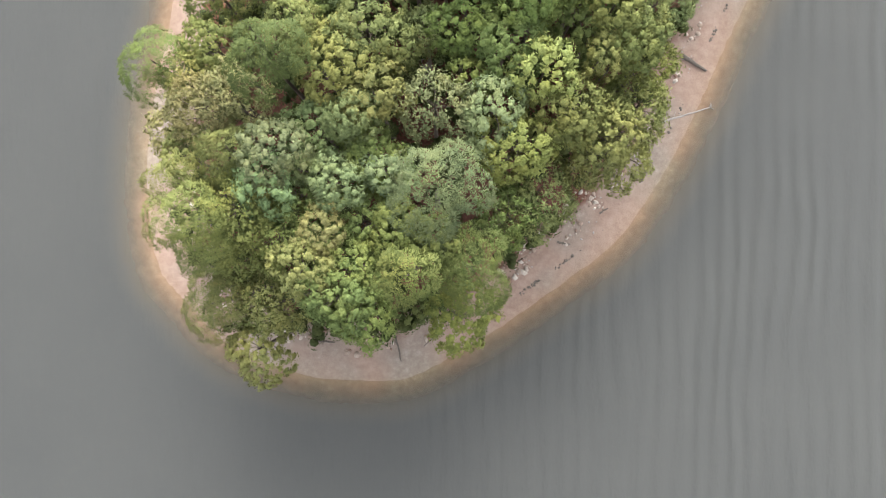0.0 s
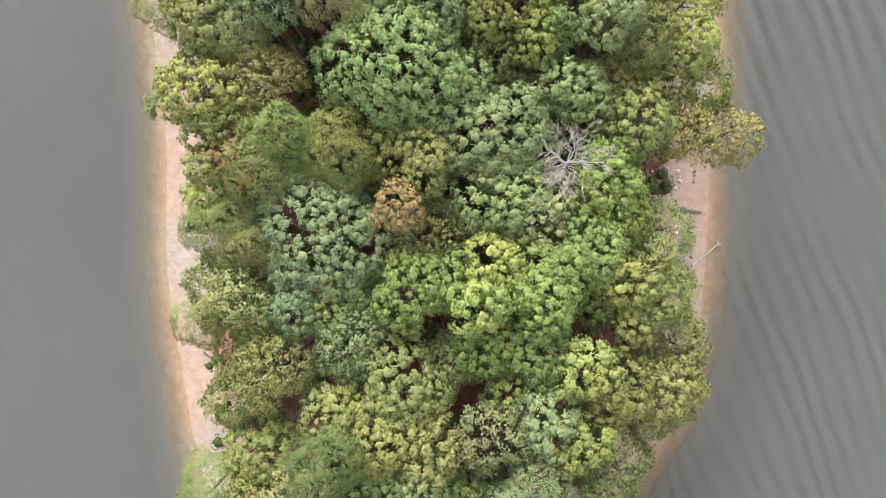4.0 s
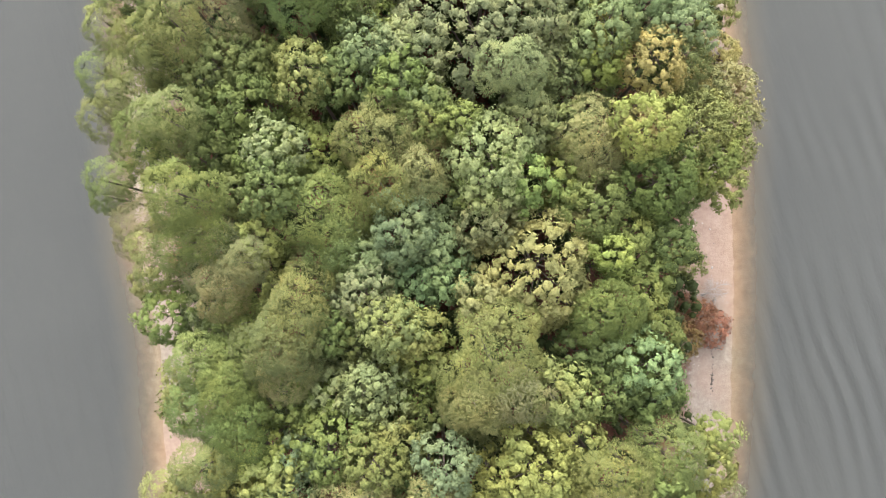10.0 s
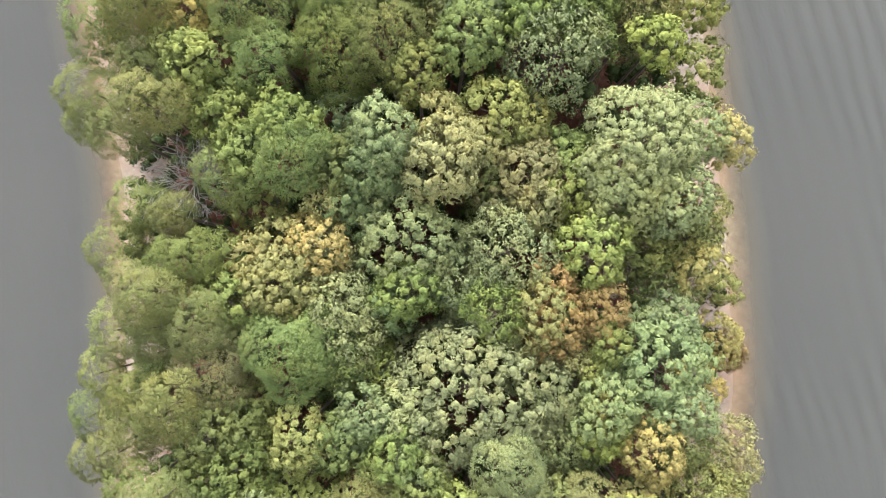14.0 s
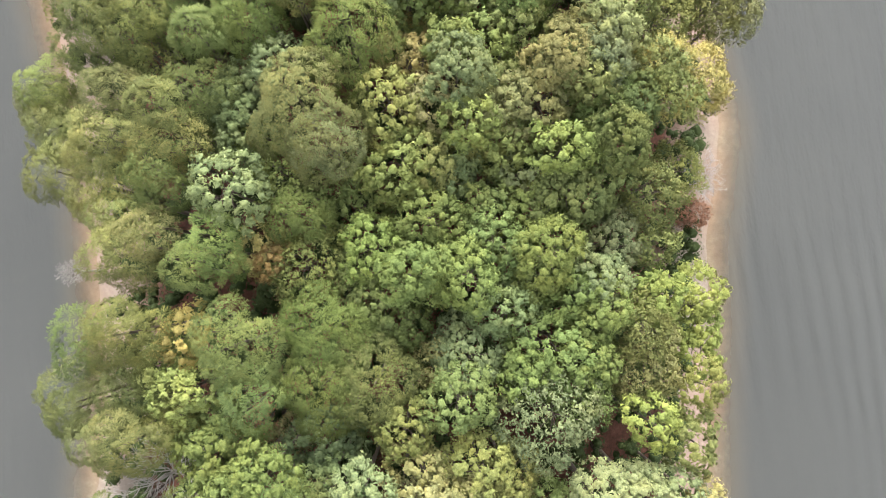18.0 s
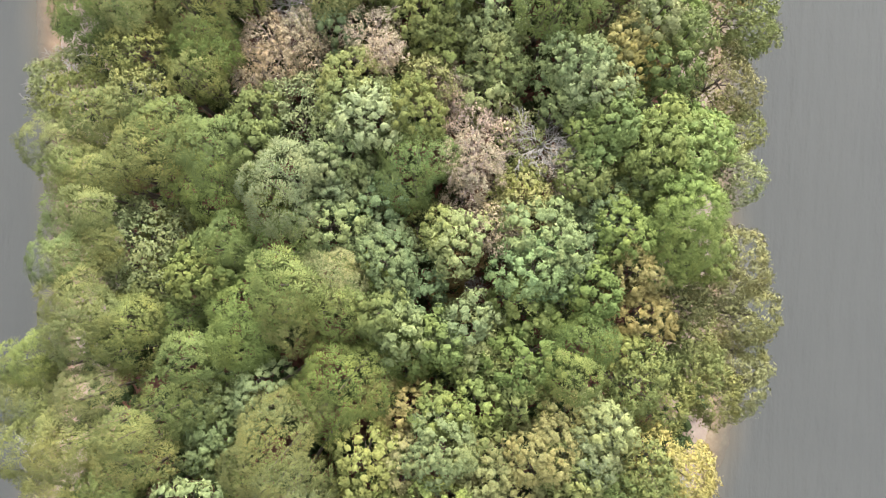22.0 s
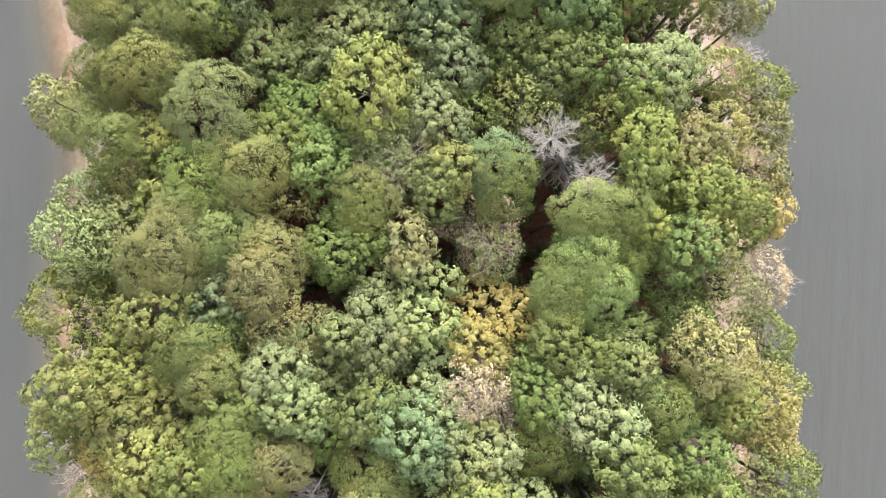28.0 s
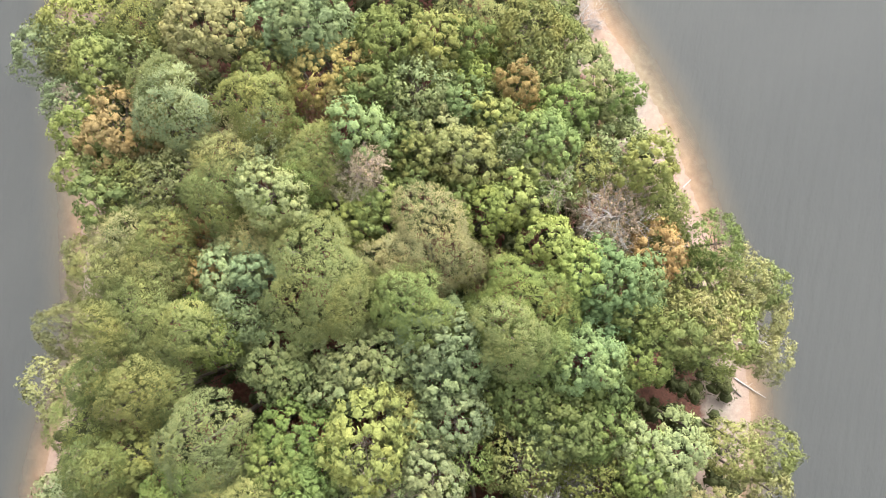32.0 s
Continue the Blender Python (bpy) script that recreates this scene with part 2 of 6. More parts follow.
def rise(d):
    """Height of the ground by its distance from the waterline."""
    return np.where(d < 0, np.maximum(d * 0.22, -6.0), np.minimum(d * 0.1, 0.5) + 1.6 * np.clip((d - 3.5) / 9, 0, 1) ** 1.2)


def sheet(name, xs, ys, xy, d, height, extra, mat):
    z = height(xy, d)
    nx, ny = len(xs), len(ys)
    i = (np.arange(ny - 1)[:, None] * nx + np.arange(nx - 1)).ravel()
    faces = np.c_[i, i + 1, i + nx + 1, i + nx]
    me = bpy.data.meshes.new(name)
    me.from_pydata(np.c_[xy, z].tolist(), [], faces.tolist())
    at = me.attributes.new(extra[0], "FLOAT", "POINT")
    at.data.foreach_set("value", extra[1](d).astype(np.float32))
    me.polygons.foreach_set("use_smooth", np.ones(len(me.polygons), bool))
    me.materials.append(mat)
    return new(name, me)


def steps(lo, hi, near_lo, near_hi, fine):
    """Grid lines: fine near the island, growing towards the horizon."""
    core = list(np.arange(near_lo, near_hi + fine, fine))
    out, s, v = [], fine * 2, near_hi + fine
    while v < hi:
        v, s = v + s, s * 1.6
        out.append(min(v, hi))
    back, s, v = [], fine * 2, near_lo
    while v > lo:
        v, s = v - s, s * 1.6
        back.append(max(v, lo))
    return np.array(back[::-1] + core + out)


def lumpy(xy, d):
    n = np.array([noise.noise((x * 0.35, y * 0.35, 0.0)) + 0.5 * noise.noise((x * 1.1, y * 1.1, 7.0)) for x, y in xy])
    return rise(d) + n * np.clip(d / 6, 0, 1) * 0.35


xs, ys = steps(-2200, 2200, -34, 58, 0.75), steps(-2000, 2200, -24, 236, 0.75)
gx, gy = np.meshgrid(xs, ys)
grid = np.c_[gx.ravel(), gy.ravel()]
from_shore = inland_of(grid)
ground = tagged(sheet("ground", xs, ys, grid, from_shore, lumpy, ("inland", lambda d: d), ground_material()), "pale sandy shore rising to red-brown leaf litter", "ground", kind="structure")
water = tagged(sheet("water", xs, ys, grid, from_shore, lambda xy, d: np.zeros(len(xy)), ("depth", lambda d: np.clip(-d / 4.4, 0, 1)), water_material()), "calm grey-green silty lake water with faint ripples", "water", kind="structure")

water.visible_shadow = False


def land_z(x, y):
    d = inland_of([(x, y)])
    return float(lumpy([(x, y)], d)[0])


# ---- how trees are made ----
def mesh_of(name, verts, faces, mat, smooth=True):
    me = bpy.data.meshes.new(name)
    me.from_pydata([tuple(v) for v in verts], [], [tuple(f) for f in faces])
    if smooth:
        me.polygons.foreach_set("use_smooth", np.ones(len(me.polygons), bool))
    me.materials.append(mat)
    return me


def tube(path, radii, sides=6):
    """Verts and faces of a tapered tube along a path."""
    v, f = [], []
    path = [Vector(p) for p in path]
    for i, p in enumerate(path):
        way = (path[min(i + 1, len(path) - 1)] - path[max(i - 1, 0)]).normalized()
        a = way.orthogonal().normalized()
        b = way.cross(a)
        for k in range(sides):
            t = 2 * math.pi * k / sides
            v.append(p + (a * math.cos(t) + b * math.sin(t)) * radii[i])
    for i in range(len(path) - 1):
        for k in range(sides):
            q = (k + 1) % sides
            f.append((i * sides + k, i * sides + q, (i + 1) * sides + q, (i + 1) * sides + k))
    v.append(path[-1] + (path[-1] - path[-2]).normalized() * radii[-1])
    f += [((len(path) - 1) * sides + k, (len(path) - 1) * sides + (k + 1) % sides, len(v) - 1) for k in range(sides)]
    return v, f


def gather(pieces):
    v, f = [], []
    for pv, pf in pieces:
        f += [tuple(i + len(v) for i in q) for q in pf]
        v += list(pv)
    return v, f


def wander(rng, a, b, n, bend):
    a, b = Vector(a), Vector(b)
    out = []
    for i in range(n + 1):
        u = i / n
        w = math.sin(math.pi * u) * bend
        out.append(a.lerp(b, u) + Vector((rng.uniform(-w, w), rng.uniform(-w, w), rng.uniform(-w, w) * 0.5)))
    return out


_bm = bmesh.new()
bmesh.ops.create_icosphere(_bm, subdivisions=1, radius=1.0)
ICO_V = np.array([v.co[:] for v in _bm.verts])
ICO_F = np.array([[v.index for v in f.verts] for f in _bm.faces])
_bm.free()


def cap(step):
    """An even net of points over the unit sphere, down to a little below its middle."""
    h = step * 0.866
    v, n = [], int(1.6 / h) + 1
    for j in range(-n, n + 1):
        for i in range(-n - 2, n + 3):
            x, y = (i + 0.5 * (j % 2)) * step, j * h
            if math.hypot(x, y) <= 1.52:
                v.append((x, y))
    v = np.array(v)
    r2 = (v ** 2).sum(1)
    return np.c_[v * np.sqrt(1 - r2 / 4)[:, None], 1 - r2 / 2]


def lumps(p, centres, radii):
    """How far each point rises over the creases between lumps: 1 on a lump's crown, 0 in a crease."""
    d = np.sqrt(np.clip((p ** 2).sum(1)[:, None] + (centres ** 2).sum(1)[None] - 2 * p @ centres.T, 0, None)) / radii[None]
    return np.clip(1 - d.min(1) ** 2, 0, 1)


def button():
    """A low cushion with an open underside: the heart of one tuft, under its leaves."""
    v = [(0, 0, 1.0)] + [(math.cos(6.283 * k / 6), math.sin(6.283 * k / 6), 0.05) for k in range(6)]
    return np.array(v), np.array([(0, 1 + k, 1 + (k + 1) % 6) for k in range(6)])


BUTTON_V, BUTTON_F = button()


def across(way, rng):
    """Two directions square to each of the given ones."""
    t = np.cross(way, rng.normal(size=way.shape))
    t /= np.linalg.norm(t, axis=1)[:, None] + 1e-9
    return t, np.cross(way, t)


def unit(v):
    return v / (np.linalg.norm(v, axis=1)[:, None] + 1e-9)


def dome(seed, R, tall, bough, rise, lobes, gap, tuft, leaves, leaf, narrow, habit, drop=0.0):
    """One crown, its top at z = 0: a dome swollen into boughs and set with tufts that stand apart, dark between them.
    habit: cushion (leaf rosettes on round cushions), star (needles that spread from a centre), spray (loose leaves)."""
    rng = np.random.default_rng(seed)
    u = cap(gap / R)
    u = unit(u + rng.normal(size=u.shape) * 0.24 * gap / R)
    ang, ph = np.arctan2(u[:, 1], u[:, 0]), rng.uniform(0, 6.28, 4)
    side = np.sqrt(np.clip(1 - u[:, 2] ** 2, 0, 1))
    edge = 1 + lobes * (0.6 * np.sin(2 * ang + ph[0]) + 0.5 * np.sin(3 * ang + ph[1]) + 0.4 * np.sin(5 * ang + ph[2])) * side
    high = np.where(u[:, 2] > 0, tall * R, 0.9 * R)
    p = np.c_[u[:, 0] * R * edge, u[:, 1] * R * edge, u[:, 2] * high]
    out = u * [1, 1, 0.8] + [0, 0, 0.35]
    w = cap(1.12 * bough / R)
    w = unit(w + rng.normal(size=w.shape) * 0.28 * bough / R)
    c = np.c_[w[:, :2] * R, w[:, 2] * np.where(w[:, 2] > 0, tall * R, 0.9 * R)]
    h = lumps(p, c, bough * rng.uniform(0.8, 1.25, len(c)))
    p = p + out * (rise * (h ** 0.6 - 0.6))[:, None]
    keep = (u[:, 2] > -0.08) & (h >= drop * rng.uniform(0.3, 1.5, len(h)))
    on = p[keep] + rng.normal(size=(keep.sum(), 3)) * gap * 0.14
    way = unit(u[keep] * [1, 1, 0.9] + [0, 0, 0.45] + rng.normal(size=(keep.sum(), 3)) * 0.16)
    n = len(on)
    r = tuft * rng.uniform(0.62, 1.38, n)
    V, F, N, base = [], [], [], 0
    tx, ty = across(way, rng)
    if habit == "cushion":
        b = BUTTON_V[None] * rng.uniform(0.8, 1.2, (n, len(BUTTON_V), 1)) * (r * 0.6)[:, None, None]
        face = b[..., 0:1] * tx[:, None] + b[..., 1:2] * ty[:, None] + b[..., 2:3] * way[:, None] * 0.85
        V.append((on[:, None] + face).reshape(-1, 3))
        N.append(unit((face + way[:, None] * r[:, None, None] * 0.25).reshape(-1, 3)))
        F.append((BUTTON_F[None] + (np.arange(n) * len(BUTTON_V))[:, None, None]).reshape(-1, 3) + base)
        base += n * len(BUTTON_V)
    m = n * leaves
    o = np.repeat(np.arange(n), leaves)
    if habit == "star":
        a = (np.tile(np.arange(leaves), n) + rng.uniform(-0.4, 0.4, m)) * 6.283 / leaves
        flat = tx[o] * np.cos(a)[:, None] + ty[o] * np.sin(a)[:, None]
        d = unit(flat + way[o] * rng.uniform(0.15, 0.8, m)[:, None])
        at = on[o] + d * (r[o] * 0.15)[:, None]
        t, ln = d * (r[o] * rng.uniform(0.8, 1.3, m))[:, None], unit(way[o] + flat * 0.5)
        b = np.cross(unit(way[o]), unit(d)) * leaf * narrow
        lv = np.stack([at + t - b * 0.8, at + t + b * 0.8, at - b * 0.35], 1)
    else:
        d = unit(rng.normal(size=(m, 3)) + way[o] * (1.0 if habit == "cushion" else 0.7))
        reach = rng.uniform(0.62, 1.15, m) if habit == "cushion" else rng.uniform(0.25, 1.25, m)
        at = on[o] + d * (r[o] * reach)[:, None]
        ln = unit(d + way[o] * 0.3 + rng.normal(scale=0.55 if habit == "cushion" else 0.8, size=(m, 3)))
        t, b = across(ln, rng)
        s = leaf * rng.uniform(0.6, 1.4, m)[:, None]
        lv = np.stack([at - t * s - b * s * narrow, at + t * s * 1.15, at - t * s * 0.7 + b * s * narrow * 1.3], 1)
        ln = unit(d * 0.8 + ln * 0.45 + way[o] * 0.3)
    # each leaf's face turns the way its light falls
    over = (np.cross(lv[:, 1] - lv[:, 0], lv[:, 2] - lv[:, 0]) * ln).sum(1) < 0
    lv[over] = lv[over][:, ::-1]
    V.append(lv.reshape(-1, 3))
    N.append(np.repeat(ln, 3, 0))
    F.append(base + np.arange(m)[:, None] * 3 + np.arange(3))
    v = np.concatenate(V)
    v[:, 2] -= v[:, 2].max()
    return v, np.concatenate(F), np.concatenate(N)


def leafy(rng, clumps, leaf, per_area, narrow=0.5, core=0.86, low=0.1, jitter=0.3):
    """Clumps (x, y, z, radius) as arrays: an uneven core each, and a shell of single leaf sprays."""
    V, F, base = [], [], 0
    for cx, cy, cz, r in clumps:
        if core:
            v = ICO_V * rng.uniform(0.82, 1.15, len(ICO_V))[:, None] * r * core * [1, 1, 0.9] + [cx, cy, cz]
            V.append(v)
            F.append(ICO_F + base)
            base += len(v)
        n = max(8, int(per_area * r * r * 4 * math.pi * 0.62))
        way = rng.normal(size=(n * 2 + 6, 3))
        way /= np.linalg.norm(way, axis=1)[:, None]
        way = way[way[:, 2] > -low][:n]
        n = len(way)
        p = way * (r * rng.uniform(0.86, 1.15, n))[:, None] * [1, 1, 0.9] + [cx, cy, cz]
        nor = way + rng.normal(scale=jitter, size=(n, 3)) + [0, 0, 0.2]
        nor /= np.linalg.norm(nor, axis=1)[:, None]
        t = np.cross(nor, rng.normal(size=(n, 3)))
        t /= np.linalg.norm(t, axis=1)[:, None]
        b = np.cross(nor, t)
        s = leaf * rng.uniform(0.6, 1.3, n)[:, None]
        V.append(np.stack([p - t * s - b * s * narrow, p + t * s * 1.2, p - t * s * 0.7 + b * s * narrow * 1.2], 1).reshape(-1, 3))
        F.append(base + np.arange(n)[:, None] * 3 + np.arange(3))
        base += 3 * n
    return np.concatenate(V), np.concatenate(F)


def tri_mesh(name, v, f, mat, normals=None):
    me = bpy.data.meshes.new(name)
    me.vertices.add(len(v))
    me.vertices.foreach_set("co", v.astype(np.float32).ravel())
    me.loops.add(len(f) * 3)
    me.loops.foreach_set("vertex_index", f.astype(np.int32).ravel())
    me.polygons.add(len(f))
    me.polygons.foreach_set("loop_start", np.arange(0, len(f) * 3, 3, dtype=np.int32))
    me.polygons.foreach_set("use_smooth", np.ones(len(f), bool))
    me.update(calc_edges=True)
    if normals is not None:
        me.normals_split_custom_set_from_vertices(normals.tolist())
    me.materials.append(mat)
    return me


def dome_clumps(seed, R, depth, r, count, lobes=0.22, skirt=0.45):
    """Clump centres over an uneven dome of radius R, its top at z = 0, with a skirt of lower ones."""
    rng = np.random.default_rng(seed)
    out = []
    ph = rng.uniform(0, 6.28, 4)
    under = int(count * skirt)
    for i in range(count + under):
        u = (i + 0.5) / count if i < count else rng.uniform(0.45, 0.95)
        a = i * 2.39996 + rng.uniform(-0.3, 0.3)
        edge = 1 + lobes * (0.6 * math.sin(2 * a + ph[0]) + 0.5 * math.sin(3 * a + ph[1]) + 0.4 * math.sin(5 * a + ph[2]))
        q = math.sqrt(u) * max(R - r * 0.7, 0.1) * edge
        z = -depth * u ** 1.35 + rng.uniform(-0.5, 0.35) * r - (rng.uniform(0.4, 1.0) * R if i >= count else 0)
        out.append((q * math.cos(a) + rng.uniform(-0.5, 0.5) * r, q * math.sin(a) + rng.uniform(-0.5, 0.5) * r, z - r, r * rng.uniform(0.55, 1.35)))
    return out


def dome_mesh(name, mat, *shape, **more):
    v, f, n = dome(*shape, **more)
    return tri_mesh(name, v, f, mat, n)


def oak_crown(name, seed, R):
    """Cauliflower boughs over a broad dome, dark between them."""
    return dome_mesh(name, LEAF, seed, R, 1.25, 0.7 + 0.09 * R, 0.85 + 0.07 * R, 0.28, 0.5 + 0.02 * R, 0.37 + 0.015 * R, 28, 0.105, 0.5, "cushion", drop=0.2)


def pine_crown(name, seed, R):
    """A close, rounded dome of needle stars."""
    return dome_mesh(name, NEEDLE, seed, R, 1.1, 0.62 + 0.1 * R, 0.85, 0.3, 0.3 + 0.015 * R, 0.22 + 0.01 * R, 13, 0.13, 0.32, "star", drop=0.1)


def feathery_crown(name, seed, R):
    """A loose, fine-leaved crown with a ragged outline."""
    return dome_mesh(name, LEAF, seed, R, 1.1, 0.6 + 0.07 * R, 0.75, 0.34, 0.46 + 0.02 * R, 0.36 + 0.01 * R, 36, 0.094, 0.48, "spray", drop=0.06)


def thin_crown(name, seed, R):
    """Small tufts of withered leaves on bare twigs, open to the ground between."""
    v, f, n = dome(seed, R, 0.9, 0.6 + 0.06 * R, 0.9, 0.34, 0.42, 0.34, 26, 0.075, 0.45, "spray", drop=0.25)
    return tri_mesh(name, v, f, LEAF, n)


def bough_mesh(name, seed, clump_list, top, mat, start=0.45):
    """Limbs that run from the trunk out to the clumps."""
    rng = random.Random(seed)
    pieces = []
    for cx, cy, cz, r in clump_list:
        a = (0, 0, top * start + (cz + top * (1 - start)) * 0.35 - top)
        q = math.hypot(cx, cy)
        a = (0, 0, min(cz - 0.45 * q - 0.3, -0.4))
        path = wander(rng, a, (cx, cy, cz), 3, 0.15 + 0.05 * q)
        w = 0.03 + 0.022 * q
        pieces.append(tube(path, [w, w * 0.8, w * 0.55, w * 0.3], 4))
    v, f = gather(pieces)
    return mesh_of(name, v, f, mat)


def bare_mesh(name, seed, R, depth, mat, boughs=16, twigs=9):
    """A leafless crown: boughs that fork into twigs, its top at z = 0."""
    rng = random.Random(seed)
    pieces = [tube(wander(rng, (0, 0, -depth * 1.2), (0.1, 0.05, -0.1), 4, 0.15), [0.13, 0.11, 0.08, 0.05, 0.02], 5)]
    for i in range(boughs):
        a = i * 2.4 + rng.uniform(-0.4, 0.4)
        q = R * rng.uniform(0.7, 1.05)
        z0 = -depth * rng.uniform(0.35, 1.0)
        end = Vector((q * math.cos(a), q * math.sin(a), z0 + q * rng.uniform(0.15, 0.6)))
        path = wander(rng, (0, 0, z0), end, 5, 0.22)
        pieces.append(tube(path, [0.052, 0.042, 0.034, 0.026, 0.018, 0.009], 5))
        for k in range(twigs):
            s = path[1 + k % 4].lerp(path[2 + k % 4], rng.random())
            b = a + rng.choice((-1, 1)) * rng.uniform(0.4, 1.1)
            ln = R * rng.uniform(0.22, 0.5)
            e = s + Vector((ln * math.cos(b), ln * math.sin(b), ln * rng.uniform(0.0, 0.6)))
            tp = wander(rng, s, e, 3, 0.12)
            pieces.append(tube(tp, [0.022, 0.018, 0.014, 0.007], 4))
            for j in range(5):
                b2 = b + rng.uniform(-1.0, 1.0)
                s2 = tp[1].lerp(tp[3], rng.random())
                e2 = s2 + Vector((math.cos(b2), math.sin(b2), rng.uniform(0, 0.5))) * ln * 0.45
                pieces.append(tube([s2, s2.lerp(e2, 0.5) + Vector((0.03, -0.03, 0.02)), e2], [0.014, 0.011, 0.006], 3))
    v, f = gather(pieces)
    return mesh_of(name, v, f, mat)


def trunk_mesh(name, seed, girth, mat, sides=8):
    """One metre of height, scaled to each tree: flared foot, slight sweep, taper."""
    rng = random.Random(seed)
    path = wander(rng, (0, 0, 0), (0, 0, 1), 6, 0.012)
    v, f = tube(path, [girth * k for k in (1.5, 1.05, 0.92, 0.8, 0.66, 0.5, 0.3)], sides)
    return mesh_of(name, v, f, mat)


SIZES = (1.3, 2.0, 2.8, 3.8, 5.2)
CROWNS = {
    "oak": [[oak_crown("oak_leaves", 11 + 10 * i + k, R) for k in range(4)] for i, R in enumerate(SIZES)],
    "pine": [[pine_crown("pine_needles", 211 + 10 * i + k, R) for k in range(3)] for i, R in enumerate(SIZES[:4])],
    "feathery": [[feathery_crown("fine_leaves", 411 + 10 * i + k, R) for k in range(3)] for i, R in enumerate(SIZES[:4])],
    "thin": [[thin_crown("sparse_leaves", 611 + 10 * i + k, R) for k in range(2)] for i, R in enumerate(SIZES[:3])],
}
BOUGHS = [bough_mesh("limbwork", 31 + k, dome_clumps(31 + k, 2.6, 1.9, 0.8, 11, 0.3), 8, BARK) for k in range(4)]
BARE = [bare_mesh("bare_crown", 71 + k, 2.4, 3.4, GREYWOOD) for k in range(4)]
TRUNKS = [trunk_mesh("trunk", 5 + k, 0.17, BARK) for k in range(3)]
TWIGS = [bare_mesh("limbwork", 81 + k, 2.4, 2.6, TWIG, 12, 5) for k in range(2)]
GREYTRUNK = trunk_mesh("trunk", 9, 0.14, GREYWOOD)

# leaf colours
TINTS = {
    "G": (0.194, 0.244, 0.081),
    "D": (0.151, 0.186, 0.065),
    "B": (0.190, 0.245, 0.118),
    "Y": (0.238, 0.260, 0.090),
    "L": (0.255, 0.295, 0.092),
    "O": (0.219, 0.237, 0.087),
    "T": (0.270, 0.267, 0.119),
    "S": (0.240, 0.278, 0.132),
    "A": (0.285, 0.200, 0.085),
    "R": (0.330, 0.165, 0.110),
    "P": (0.455, 0.368, 0.268),
    "K": (0.365, 0.315, 0.125),
    "E": (0.193, 0.264, 0.113),
    "V": (0.179, 0.049, 0.059),
}
HUES = {
    "G": "mid-green", "D": "dark green", "B": "blue-green", "Y": "yellow-green", "L": "bright lime-green", "O": "olive-green",
    "T": "dull olive-brown", "S": "pale sage-green", "A": "amber autumn", "R": "rusty red autumn", "P": "pale pinkish withered",
    "K": "golden yellow", "E": "fresh emerald-green", "V": "dark crimson",
}
KINDS = {
    "oak": ("oak_tree", "broadleaf tree with a domed crown of {} leaf clumps"),
    "pine": ("pine_tree", "pine tree with a rounded crown of {} needle tufts"),
    "feathery": ("slender_tree", "slender tree with a loose crown of fine {} leaves"),
    "thin": ("withered_tree", "withered tree with sparse {} leaves on bare twigs"),
    "bare": ("dead_tree", "dead leafless tree with weathered grey branches"),
}
sow = random.Random(4)


def tree(kind, x, y, top, R, tint="G", lean=0.0, way=0.0):
    """A tree at (x, y) whose crown has the radius R and whose top is that high; lean: metres by which the crown hangs out towards way (degrees)."""
    foot = land_z(x, y)
    name, words = KINDS[kind]
    if kind == "oak":
        name = "oak_tree" if tint in "SB" else "broadleaf_tree" if tint in "GDEO" else "turning_tree"
    thing = new(name)
    shift = Vector((math.cos(radians(way)) * lean, math.sin(radians(way)) * lean, 0))
    thing.location = (x, y, max(foot, -0.4) - 0.1)
    tall = top - thing.location.z
    tagged(thing, words.format(HUES[tint]) + (" leaning over the water" if lean > 2 else ""), "tree", name.replace("_", " ") + "s of the island wood")
    spin = Matrix.Rotation(sow.uniform(0, 6.283), 4, "Z")
    if kind == "bare":
        me, native = BARE[sow.randrange(len(BARE))], 2.4
    else:
        sizes = CROWNS[kind]
        i = min(range(len(sizes)), key=lambda k: abs(SIZES[k] - R))
        me, native = sizes[i][sow.randrange(len(sizes[i]))], SIZES[i]
    k = R / native
    crown = new("crown" if kind != "bare" else "bare_crown", me)
    crown.parent = thing
    crown.matrix_local = Matrix.Translation(shift + Vector((0, 0, tall))) @ spin @ Matrix.Diagonal((k, k * sow.uniform(0.9, 1.1), k, 1))
    c = TINTS[tint]
    g = sow.uniform(0.82, 1.16) * (0.86 if kind == "pine" else 1.0)
    crown.color = (c[0] * g * sow.uniform(0.93, 1.07), c[1] * g, c[2] * g * sow.uniform(0.9, 1.1), 1)
    low = tall - (1.2 if kind == "bare" else 0.55 * R + 0.6)
    trunk = new("trunk", GREYTRUNK if kind == "bare" else TRUNKS[sow.randrange(3)])
    trunk.parent = thing
    w = 0.5 + 0.28 * R
    shear = Matrix.Identity(4)
    shear[0][2], shear[1][2] = shift.x / low, shift.y / low
    trunk.matrix_local = shear @ Matrix.Diagonal((w, w, low, 1))
    if kind in ("oak", "thin", "feathery") and R > 1.7 or kind == "thin":
        b = new("limbwork", TWIGS[sow.randrange(2)] if kind == "thin" else BOUGHS[sow.randrange(4)])
        b.parent = thing
        kb = R / (2.5 if kind == "thin" else 3.1)
        b.matrix_local = Matrix.Translation(shift + Vector((0, 0, tall - 0.25 * R))) @ spin @ Matrix.Diagonal((kb, kb, kb, 1))
    return thing


# ---- the trees ----

